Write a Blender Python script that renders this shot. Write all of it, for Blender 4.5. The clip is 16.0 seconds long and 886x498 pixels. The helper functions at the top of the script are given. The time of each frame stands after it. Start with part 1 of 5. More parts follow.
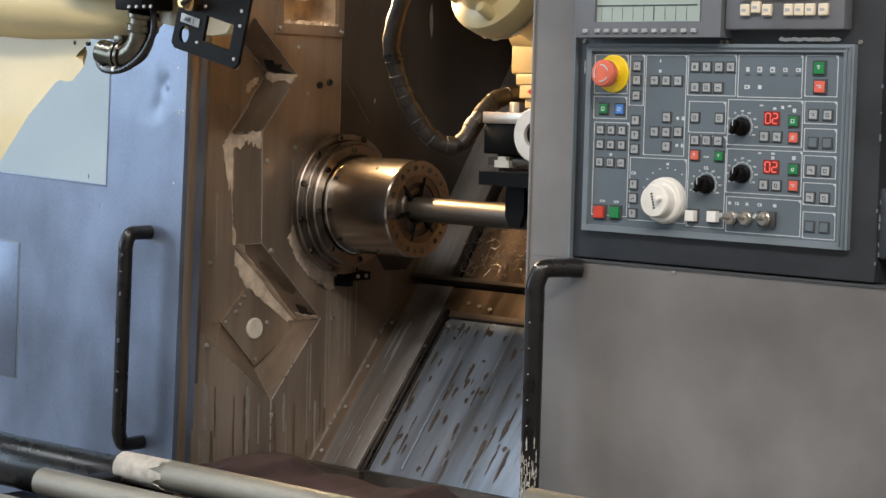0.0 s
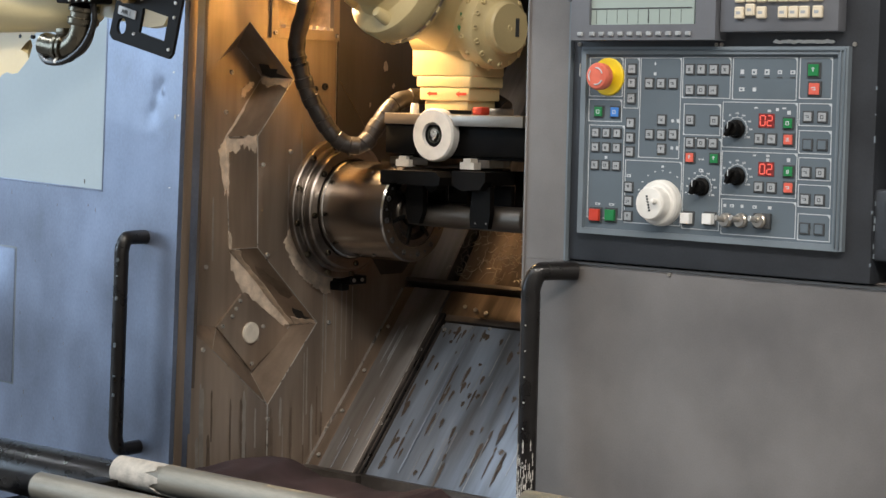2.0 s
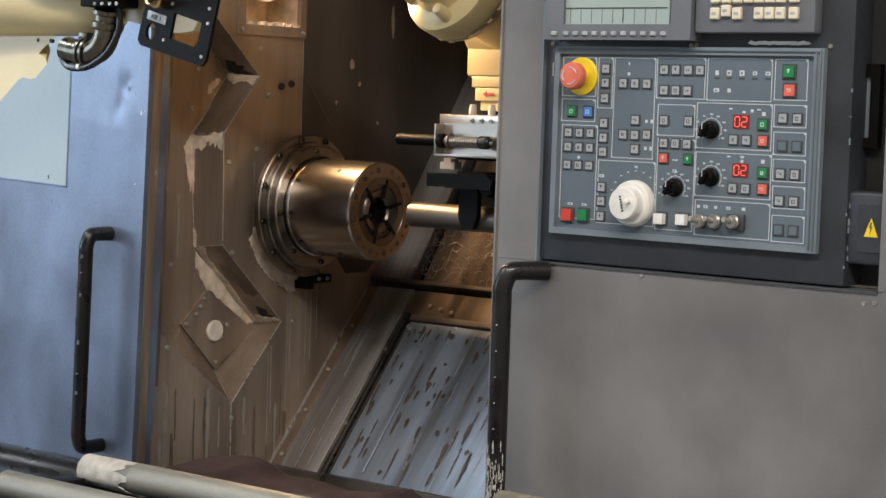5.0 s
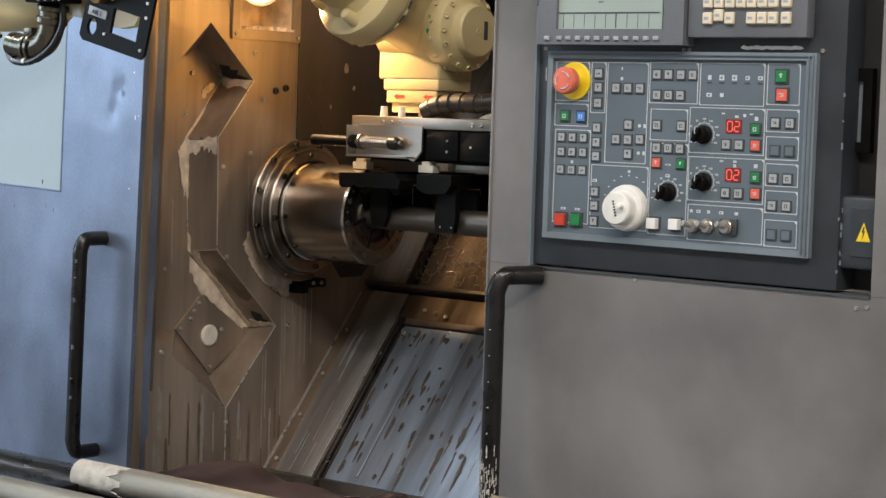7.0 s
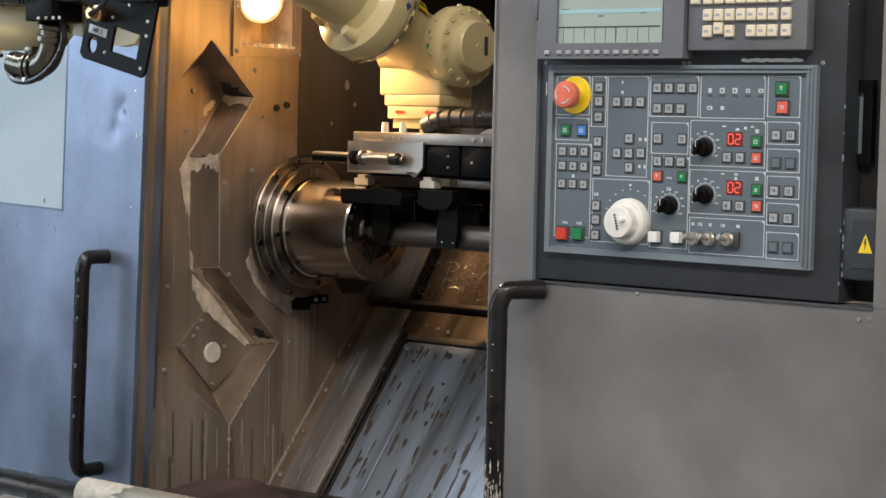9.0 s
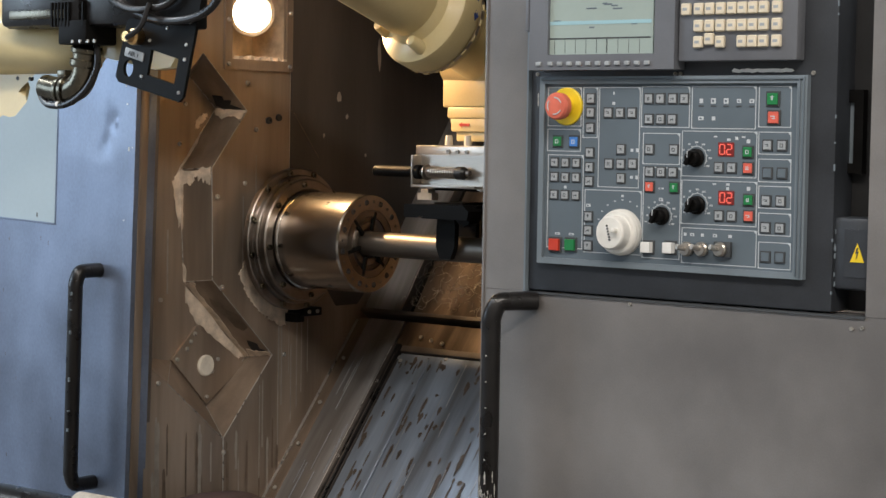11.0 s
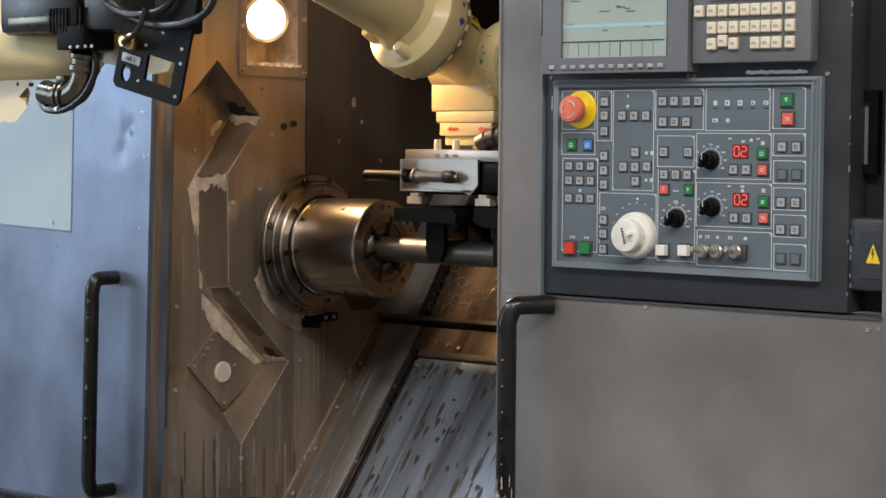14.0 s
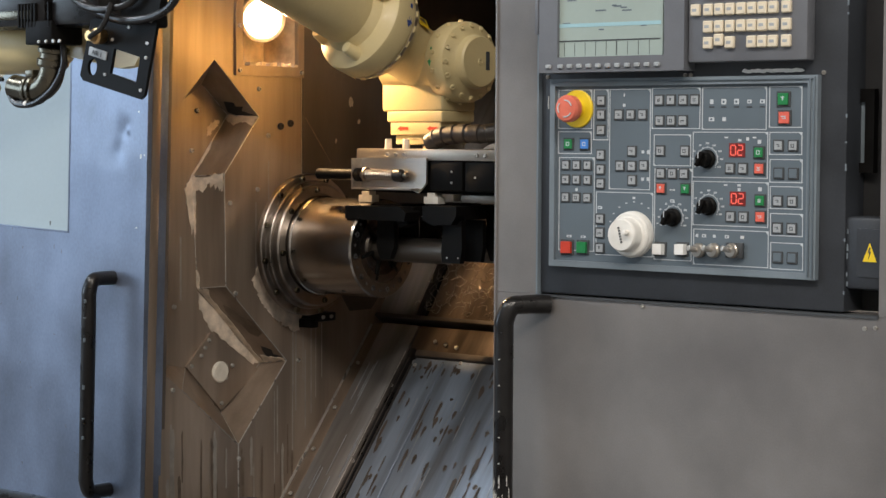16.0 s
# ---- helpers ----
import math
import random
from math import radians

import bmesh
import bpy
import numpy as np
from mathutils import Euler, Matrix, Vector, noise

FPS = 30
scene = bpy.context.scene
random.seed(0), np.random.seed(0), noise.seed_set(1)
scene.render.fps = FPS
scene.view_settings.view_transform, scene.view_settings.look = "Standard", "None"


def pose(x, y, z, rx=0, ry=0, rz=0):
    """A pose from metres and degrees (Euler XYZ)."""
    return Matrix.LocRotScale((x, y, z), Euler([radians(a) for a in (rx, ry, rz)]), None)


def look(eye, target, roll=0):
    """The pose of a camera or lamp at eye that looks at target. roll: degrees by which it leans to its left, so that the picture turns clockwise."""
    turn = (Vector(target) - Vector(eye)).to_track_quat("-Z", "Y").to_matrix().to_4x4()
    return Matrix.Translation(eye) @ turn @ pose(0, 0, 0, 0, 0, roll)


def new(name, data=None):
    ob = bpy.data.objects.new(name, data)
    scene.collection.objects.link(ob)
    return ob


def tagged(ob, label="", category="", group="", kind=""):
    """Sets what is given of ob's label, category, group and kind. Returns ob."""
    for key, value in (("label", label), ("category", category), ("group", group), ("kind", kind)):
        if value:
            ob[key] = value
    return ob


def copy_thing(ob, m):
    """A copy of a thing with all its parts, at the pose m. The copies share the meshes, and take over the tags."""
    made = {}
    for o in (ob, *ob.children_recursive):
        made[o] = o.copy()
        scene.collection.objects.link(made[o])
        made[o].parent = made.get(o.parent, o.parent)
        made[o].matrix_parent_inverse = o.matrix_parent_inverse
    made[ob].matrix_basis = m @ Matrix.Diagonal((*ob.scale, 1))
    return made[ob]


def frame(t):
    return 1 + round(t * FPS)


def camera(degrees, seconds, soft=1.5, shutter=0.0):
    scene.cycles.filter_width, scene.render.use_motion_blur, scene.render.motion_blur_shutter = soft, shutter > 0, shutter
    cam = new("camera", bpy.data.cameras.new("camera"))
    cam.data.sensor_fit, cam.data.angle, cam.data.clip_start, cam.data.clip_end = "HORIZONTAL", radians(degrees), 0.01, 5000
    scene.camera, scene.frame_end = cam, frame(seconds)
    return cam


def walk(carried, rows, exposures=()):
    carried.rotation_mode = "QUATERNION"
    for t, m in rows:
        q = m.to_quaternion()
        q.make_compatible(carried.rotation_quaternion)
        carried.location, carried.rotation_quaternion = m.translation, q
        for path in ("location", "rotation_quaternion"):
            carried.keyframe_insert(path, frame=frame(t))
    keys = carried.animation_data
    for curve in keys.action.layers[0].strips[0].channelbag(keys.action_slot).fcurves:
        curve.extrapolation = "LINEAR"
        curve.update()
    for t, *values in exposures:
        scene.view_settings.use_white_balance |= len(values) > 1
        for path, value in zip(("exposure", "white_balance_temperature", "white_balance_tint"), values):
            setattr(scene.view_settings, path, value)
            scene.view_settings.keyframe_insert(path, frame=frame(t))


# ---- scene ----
cam = camera(25.3, 16.0)
PATH = [
    (0, (2.733, -2.442, 1.288), (1.438, -0.925, 1.136), 1.5),
    (0.5, (2.732, -2.438, 1.284), (1.437, -0.922, 1.132), 1.6),
    (1, (2.734, -2.44, 1.284), (1.441, -0.923, 1.131), 1.4),
    (1.5, (2.736, -2.444, 1.285), (1.444, -0.924, 1.133), 1.4),
    (2, (2.736, -2.444, 1.286), (1.444, -0.925, 1.139), 1.3),
    (2.5, (2.733, -2.446, 1.29), (1.441, -0.926, 1.144), 1.5),
    (3, (2.725, -2.451, 1.286), (1.432, -0.932, 1.141), 1.7),
    (3.5, (2.709, -2.456, 1.28), (1.424, -0.93, 1.135), 2.1),
    (4, (2.698, -2.456, 1.282), (1.439, -0.909, 1.132), 2.1),
    (6.5, (2.702, -2.455, 1.282), (1.453, -0.9, 1.138), 1.8),
    (7, (2.704, -2.452, 1.286), (1.454, -0.897, 1.143), 1.8),
    (7.5, (2.703, -2.45, 1.285), (1.452, -0.896, 1.144), 1.8),
    (8, (2.701, -2.451, 1.286), (1.447, -0.899, 1.147), 1.5),
    (8.5, (2.704, -2.448, 1.284), (1.451, -0.895, 1.152), 1.4),
    (9, (2.705, -2.452, 1.285), (1.452, -0.898, 1.158), 1.3),
    (11.5, (2.708, -2.454, 1.289), (1.46, -0.895, 1.173), 0.9),
    (12, (2.706, -2.451, 1.29), (1.456, -0.894, 1.173), 0.8),
    (12.5, (2.707, -2.45, 1.286), (1.452, -0.897, 1.172), 0.5),
    (13, (2.709, -2.446, 1.29), (1.451, -0.896, 1.174), 0.5),
    (13.5, (2.712, -2.447, 1.29), (1.451, -0.899, 1.175), 0.4),
    (14, (2.711, -2.45, 1.289), (1.448, -0.903, 1.176), 0.4),
    (14.5, (2.709, -2.448, 1.285), (1.444, -0.903, 1.171), 0.5),
    (15, (2.712, -2.446, 1.285), (1.447, -0.901, 1.171), 0.3),
    (15.5, (2.712, -2.445, 1.289), (1.447, -0.9, 1.173), 0.3),
    (16, (2.713, -2.446, 1.288), (1.45, -0.898, 1.175), 0.3),
]
walk(cam, [(t, look(eye, target, roll)) for t, eye, target, roll in PATH], [(0, 0.01), (9.2, -0.02), (11.3, -0.13), (16.0, -0.12)])

# ---- world, lights, exposure ----
world = bpy.data.worlds.new("world")
scene.world = world
world.use_nodes = True
wn = world.node_tree
sky = wn.nodes.new("ShaderNodeTexSky")
sky.sky_type, sky.sun_disc, sky.sun_elevation, sky.sun_rotation = "NISHITA", False, radians(40), radians(200)
wn.links.new(sky.outputs[0], wn.nodes["Background"].inputs[0])
wn.nodes["Background"].inputs[1].default_value = 0.08


def area(name, eye, target, sx, sy, watts, colour):
    d = bpy.data.lights.new(name, "AREA")
    d.shape, d.size, d.size_y, d.energy, d.color = "RECTANGLE", sx, sy, watts, colour
    ob = new(name, d)
    ob.matrix_world = look(eye, target)
    return ob


# daylight in the hall's unseen side opening, overhead fills, the machine's work lamp
area("daylight_opening", (-6.85, -5.5, 2.7), (0, -2.4, 1.3), 4.6, 3.2, 308, (0.62, 0.80, 1.0))
# three unseen overhead lights, added to brighten the doors and the headstock wall
area("ceiling_lamp_light", (1.2, -3.4, 4.8), (1.2, -3.2, 0), 3.5, 0.5, 160, (1.0, 0.92, 0.84))
area("ceiling_lamp_light", (4.4, -3.4, 4.8), (4.2, -3.2, 0), 3.0, 0.5, 320, (1.0, 0.92, 0.83))
area("ceiling_lamp_light", (-2.4, -2.6, 4.8), (-2.2, -2.4, 0), 3.0, 0.5, 150, (0.86, 0.93, 1.0))
work = bpy.data.lights.new("work_lamp_light", "SPOT")
work.energy, work.color, work.spot_size, work.spot_blend, work.shadow_soft_size = 39, (1.0, 0.63, 0.31), radians(126), 0.6, 0.03
new("work_lamp_light", work).matrix_world = look((0.0, 0.337, 1.512), (0.42, 0.38, 1.38))


# ---- materials ----
def mat(name, colour, rough=0.5, metal=0.0, vary=0.12, scale=8.0, bump=0.0, grain=120.0, stretch=(1, 1, 1), emit=0.0, second=None, patch=0.5, coat=0.0, spec=0.5):
    """A surface with two scales of variation: broad stains (scale per metre) and a fine grain."""
    m = bpy.data.materials.new(name)
    m.use_nodes = True
    t = m.node_tree
    b = t.nodes["Principled BSDF"]
    b.inputs["Metallic"].default_value = metal
    b.inputs["Coat Weight"].default_value = coat
    b.inputs["Specular IOR Level"].default_value = spec
    co = t.nodes.new("ShaderNodeTexCoord")
    mp = t.nodes.new("ShaderNodeMapping")
    mp.inputs["Scale"].default_value = stretch
    t.links.new(co.outputs["Object"], mp.inputs[0])
    broad = t.nodes.new("ShaderNodeTexNoise")
    broad.inputs["Scale"].default_value, broad.inputs["Detail"].default_value = scale, 6
    fine = t.nodes.new("ShaderNodeTexNoise")
    fine.inputs["Scale"].default_value, fine.inputs["Detail"].default_value = grain, 3
    for n in (broad, fine):
        t.links.new(mp.outputs[0], n.inputs["Vector"])
    ramp = t.nodes.new("ShaderNodeValToRGB")
    dark = [c * (1 - 2 * vary) for c in colour]
    light = [min(1, c * (1 + 1.6 * vary)) for c in (second or colour)]
    ramp.color_ramp.elements[0].position, ramp.color_ramp.elements[0].color = patch - 0.18, (*dark, 1)
    ramp.color_ramp.elements[1].position, ramp.color_ramp.elements[1].color = patch + 0.18, (*light, 1)
    t.links.new(broad.outputs[0], ramp.inputs[0])
    mix = t.nodes.new("ShaderNodeMix")
    mix.data_type, mix.blend_type = "RGBA", "OVERLAY"
    mix.inputs[0].default_value = vary
    t.links.new(ramp.outputs[0], mix.inputs[6])
    t.links.new(fine.outputs[0], mix.inputs[7])
    t.links.new(mix.outputs[2], b.inputs["Base Color"])
    rr = t.nodes.new("ShaderNodeMapRange")
    rr.inputs[3].default_value, rr.inputs[4].default_value = max(0.02, rough - min(0.15, vary * 1.2)), min(1, rough + min(0.15, vary * 1.2))
    t.links.new(broad.outputs[0], rr.inputs[0])
    t.links.new(rr.outputs[0], b.inputs["Roughness"])
    if bump:
        bp = t.nodes.new("ShaderNodeBump")
        bp.inputs["Strength"].default_value, bp.inputs["Distance"].default_value = bump, 0.002
        t.links.new(fine.outputs[0], bp.inputs["Height"])
        t.links.new(bp.outputs[0], b.inputs["Normal"])
    if emit:
        b.inputs["Emission Color"].default_value = (*colour, 1)
        b.inputs["Emission Strength"].default_value = emit
    return m


M = {
    "door": mat("door_paint", (0.162, 0.193, 0.265), 0.36, 0.5, 0.17, 6.0, 0.06, 200, (1, 1, 0.7), second=(0.168, 0.205, 0.285), coat=0.15),
    "trim": mat("trim_paint", (0.12, 0.098, 0.082), 0.45, 0.2, 0.15, 6.0, 0.05, 200),
    "pane": mat("frosted_pane", (0.345, 0.42, 0.46), 0.4, 0.0, 0.04, 2.0),
    "steel": mat("stained_steel", (0.27, 0.208, 0.16), 0.34, 0.52, 0.15, 11.0, 0.07, 90, (1, 1, 0.09), second=(0.31, 0.248, 0.197)),
    "bed": mat("coolant_streaked_steel", (0.14, 0.148, 0.158), 0.40, 0.4, 0.20, 17.0, 0.06, 120, (1, 0.10, 0.10), second=(0.185, 0.225, 0.285)),
    "strip": mat("bare_strip_steel", (0.165, 0.150, 0.138), 0.42, 0.4, 0.16, 15.0, 0.06, 120, (1, 0.10, 0.10), second=(0.21, 0.205, 0.205)),
    "spot": mat("brown_coolant_spot", (0.085, 0.066, 0.052), 0.38, 0.3, 0.15, 40.0, 0.05, 200),
    "spot_rim": mat("dried_spot_rim", (0.15, 0.135, 0.12), 0.5, 0.3, 0.1, 40.0),
    "rear": mat("dark_wall_steel", (0.048, 0.042, 0.038), 0.45, 0.2, 0.16, 7.0, 0.05, 110, (1, 1, 0.12), second=(0.056, 0.049, 0.044)),
    "skin": mat("grey_textured_door_paint", (0.216, 0.203, 0.196), 0.42, 0.4, 0.10, 5.0, 0.08, 420, (1, 1, 0.9), second=(0.238, 0.224, 0.216), coat=0.1),
    "drip": mat("brown_drip", (0.19, 0.145, 0.11), 0.45, 0.5, 0.1, 30.0),
    "pale_drip": mat("pale_drip", (0.37, 0.335, 0.29), 0.42, 0.5, 0.08, 30.0),
    "chalk": mat("flaking_white_coat", (0.46, 0.43, 0.38), 0.7, 0.0, 0.12, 60.0, 0.3, 300),
    "streak": mat("dried_coolant", (0.25, 0.26, 0.275), 0.5, 0.1, 0.1, 40.0),
    "bed_dark": mat("dark_bed_steel", (0.12, 0.105, 0.095), 0.42, 0.6, 0.2, 10.0, 0.05, 120),
    "upper": mat("oily_upper_steel", (0.10, 0.072, 0.052), 0.4, 0.4, 0.3, 16.0, 0.1, 120, (1, 0.15, 0.15), second=(0.16, 0.12, 0.09)),
    "dirt": mat("dried_residue", (0.64, 0.53, 0.42), 0.9, 0.0, 0.15, 40.0, 0.5, 300),
    "chuck": mat("turned_steel", (0.42, 0.385, 0.35), 0.21, 1.0, 0.02, 6.0, 0.0, 60, (3, 0.3, 0.3)),
    "chuck_dark": mat("oily_steel", (0.26, 0.23, 0.205), 0.33, 1.0, 0.15, 20.0, 0.05, 200),
    "bar": mat("bar_steel", (0.15, 0.13, 0.11), 0.42, 0.85, 0.1, 18.0, 0.03, 160, (0.3, 3, 3)),
    "stock": mat("bare_bar_stock", (0.215, 0.20, 0.165), 0.5, 0.45, 0.16, 12.0, 0.06, 200, (0.4, 2, 2)),
    "cream": mat("cream_paint", (0.61, 0.50, 0.265), 0.42, 0.0, 0.05, 6.0, 0.03, 200, coat=0.2),
    "black": mat("black_anodised", (0.006, 0.0057, 0.0055), 0.5, 0.0, 0.15, 20.0, 0.05, 300, spec=0.09),
    "rubber": mat("black_rubber", (0.011, 0.010, 0.010), 0.3, 0.0, 0.2, 30.0, 0.1, 300, spec=0.4),
    "wrap": mat("glossy_hose_wrap", (0.022, 0.016, 0.012), 0.46, 0.0, 0.3, 25.0, 0.2, 150, coat=0.05),
    "alu": mat("machined_aluminium", (0.47, 0.43, 0.38), 0.33, 0.9, 0.08, 20.0, 0.03, 300, (0.3, 2, 2)),
    "zinc": mat("zinc_fitting", (0.14, 0.125, 0.095), 0.28, 1.0, 0.15, 30.0, 0.05, 200),
    "brass": mat("brass_fitting", (0.62, 0.40, 0.18), 0.3, 1.0, 0.1, 40.0),
    "bolt": mat("bolt_steel", (0.44, 0.42, 0.39), 0.3, 0.6, 0.1, 60.0),
    "nylon": mat("pale_nylon", (0.66, 0.62, 0.54), 0.5, 0.0, 0.08, 30.0),
    "disc": mat("white_plastic", (0.78, 0.77, 0.73), 0.4, 0.0, 0.05, 30.0),
    "pendant": mat("pendant_paint", (0.029, 0.033, 0.040), 0.45, 0.0, 0.18, 9.0, 0.08, 300),
    "panel": mat("panel_film", (0.112, 0.143, 0.170), 0.5, 0.0, 0.04, 12.0, 0.02, 400),
    "bezel": mat("bezel_grey", (0.168, 0.203, 0.232), 0.5, 0.0, 0.06, 12.0, 0.03, 300),
    "unit": mat("control_unit_plastic", (0.142, 0.150, 0.168), 0.5, 0.0, 0.06, 12.0, 0.05, 300),
    "line": mat("white_print", (0.54, 0.58, 0.61), 0.6, 0.0, 0.03, 20.0),
    "cap": mat("keycap_grey", (0.34, 0.365, 0.385), 0.5, 0.0, 0.06, 60.0),
    "key": mat("ivory_key", (0.70, 0.62, 0.48), 0.5, 0.0, 0.05, 60.0),
    "white": mat("white_button", (0.80, 0.80, 0.78), 0.4, 0.0, 0.03, 60.0),
    "red": mat("red_plastic", (0.55, 0.05, 0.025), 0.4, 0.0, 0.06, 60.0),
    "coral": mat("lit_red_button", (0.70, 0.13, 0.09), 0.4, 0.0, 0.06, 60.0),
    "estop": mat("emergency_red", (0.72, 0.17, 0.11), 0.4, 0.0, 0.05, 60.0),
    "green": mat("green_plastic", (0.015, 0.20, 0.06), 0.4, 0.0, 0.06, 60.0),
    "blue": mat("blue_plastic", (0.06, 0.22, 0.62), 0.4, 0.0, 0.06, 60.0),
    "yellow": mat("yellow_plastic", (0.80, 0.58, 0.02), 0.45, 0.0, 0.05, 40.0),
    "digit": mat("led_digit", (1.0, 0.16, 0.12), 0.5, 0.0, 0.0, 10, emit=0.12),
    "ledback": mat("led_window", (0.20, 0.022, 0.02), 0.3, 0.0, 0.05, 30.0),
    "screen": mat("lcd_screen", (0.32, 0.385, 0.36), 0.4, 0.0, 0.03, 6.0, emit=0.04, spec=0.2),
    "cyan": mat("lcd_highlight", (0.30, 0.48, 0.53), 0.4, 0.0, 0.03, 6.0, emit=0.08),
    "ink": mat("dark_print", (0.05, 0.055, 0.06), 0.6, 0.0, 0.03, 20.0),
    "lampglass": mat("lamp_glass", (1.0, 0.84, 0.62), 0.4, 0.0, 0.0, 10, emit=14.0),
    "lampbox": mat("lamp_recess_steel", (0.68, 0.56, 0.42), 0.5, 0.5, 0.2, 20.0, 0.1, 150),
    "cloth": mat("work_cloth", (0.072, 0.045, 0.048), 0.9, 0.0, 0.2, 14.0, 0.4, 500),
    "concrete": mat("concrete_floor", (0.22, 0.21, 0.20), 0.7, 0.0, 0.15, 2.0, 0.1, 60),
    "hallwall": mat("hall_wall_paint", (0.42, 0.42, 0.41), 0.8, 0.0, 0.06, 1.0),
    # near-black that puts shade into holes and recesses; also used for oil stains
    "cavity": mat("hole_shade_and_oil", (0.02, 0.02, 0.021), 0.6, 0.0, 0.15, 12.0),
    "navy": mat("navy_print", (0.02, 0.05, 0.2), 0.5, 0.0, 0.05, 30.0),
    "spray": mat("bare_scratch", (0.62, 0.60, 0.56), 0.6, 0.2, 0.15, 80.0, 0.2, 300),
}


# ---- shape helpers ----
def part(name, bm, material, parent=None, label="", smooth=True):
    me = bpy.data.meshes.new(name)
    bmesh.ops.recalc_face_normals(bm, faces=bm.faces)
    if smooth:
        for f in bm.faces:
            f.smooth = True
        for e in bm.edges:
            if len(e.link_faces) == 2 and e.calc_face_angle(0) > 0.4:
                e.smooth = False
    bm.to_mesh(me)
    bm.free()
    me.materials.append(M[material])
    ob = new(name, me)
    if parent:
        ob.parent = parent
    if label:
        ob["label"] = label
    return ob


def thing(name, label, category, group="", kind=""):
    return tagged(new(name), label, category, group, kind)


def box(x0, x1, y0, y1, z0, z1, bevel=0.0, bm=None, seg=2):
    bm = bm or bmesh.new()
    vs = bmesh.ops.create_cube(bm, size=1.0)["verts"]
    for v in vs:
        v.co = Vector((x0 + (x1 - x0) * (v.co.x + 0.5), y0 + (y1 - y0) * (v.co.y + 0.5), z0 + (z1 - z0) * (v.co.z + 0.5)))
    if bevel:
        es = list({e for v in vs for e in v.link_edges})
        bmesh.ops.bevel(bm, geom=es, offset=bevel, segments=seg, affect="EDGES", profile=0.5)
    return bm


def cyl(p, q, r, r2=None, seg=32, bevel=0.0, bm=None):
    bm = bm or bmesh.new()
    p, q = Vector(p), Vector(q)
    d = q - p
    m = Matrix.Translation((p + q) / 2) @ d.to_track_quat("Z", "Y").to_matrix().to_4x4()
    vs = bmesh.ops.create_cone(bm, cap_ends=True, segments=seg, radius1=r, radius2=r if r2 is None else r2, depth=d.length, matrix=m)["verts"]
    if bevel:
        es = [e for e in {e for v in vs for e in v.link_edges} if any(len(f.verts) > 4 for f in e.link_faces)]
        bmesh.ops.bevel(bm, geom=es, offset=bevel, segments=2, affect="EDGES", profile=0.5)
    return bm


def lathe(profile, axis_point, axis, seg=64, bm=None, closed=False):
    """Turns a profile of (along, radius) round an axis."""
    bm = bm or bmesh.new()
    m = Matrix.Translation(axis_point) @ Vector(axis).to_track_quat("Z", "Y").to_matrix().to_4x4()
    rings = []
    for a, r in profile:
        rings.append([bm.verts.new(m @ Vector((r * math.cos(2 * math.pi * k / seg), r * math.sin(2 * math.pi * k / seg), a))) for k in range(seg)])
    for i in range(len(rings) - 1):
        for k in range(seg):
            bm.faces.new((rings[i][k], rings[i][(k + 1) % seg], rings[i + 1][(k + 1) % seg], rings[i + 1][k]))
    if closed:
        for k in range(seg):
            bm.faces.new((rings[-1][k], rings[-1][(k + 1) % seg], rings[0][(k + 1) % seg], rings[0][k]))
    else:
        for ring in (rings[0], rings[-1]):
            bm.faces.new(ring)
    return bm


def smooth_path(pts, n=8):
    """Points of a soft curve through pts."""
    p = [Vector(a) for a in pts]
    p = [p[0] * 2 - p[1]] + p + [p[-1] * 2 - p[-2]]
    out = []
    for i in range(1, len(p) - 2):
        for k in range(n):
            t = k / n
            out.append(0.5 * (2 * p[i] + (p[i + 1] - p[i - 1]) * t + (2 * p[i - 1] - 5 * p[i] + 4 * p[i + 1] - p[i + 2]) * t * t + (3 * p[i] - p[i - 1] - 3 * p[i + 1] + p[i + 2]) * t ** 3))
    return out + [p[-2]]


def tube(pts, r, seg=16, bm=None, wobble=0.0):
    bm = bm or bmesh.new()
    rings = []
    side = None
    for i, c in enumerate(pts):
        d = (pts[min(i + 1, len(pts) - 1)] - pts[max(i - 1, 0)]).normalized()
        side = (side - d * side.dot(d)).normalized() if side else d.orthogonal().normalized()
        up = d.cross(side)
        rr = r * (1 + wobble * math.sin(i * 1.9) + wobble * noise.noise(Vector((i * 0.7, r * 90, 0))))
        rings.append([bm.verts.new(c + rr * (math.cos(2 * math.pi * k / seg) * side + math.sin(2 * math.pi * k / seg) * up)) for k in range(seg)])
    for a, b in zip(rings, rings[1:]):
        for k in range(seg):
            bm.faces.new((a[k], a[(k + 1) % seg], b[(k + 1) % seg], b[k]))
    bm.faces.new(rings[0]), bm.faces.new(rings[-1])
    return bm


def prism(outline, to3, depth, bm=None):
    """A flat outline given in the plane, thickened; to3(u, v, w) places it."""
    bm = bm or bmesh.new()
    a = [bm.verts.new(to3(u, v, 0)) for u, v in outline]
    b = [bm.verts.new(to3(u, v, depth)) for u, v in outline]
    fs = [bm.faces.new(a), bm.faces.new(b[::-1])]
    n = len(a)
    for i in range(n):
        bm.faces.new((a[i], b[i], b[(i + 1) % n], a[(i + 1) % n]))
    bm.normal_update()
    bmesh.ops.triangulate(bm, faces=fs, ngon_method="EAR_CLIP")
    return bm


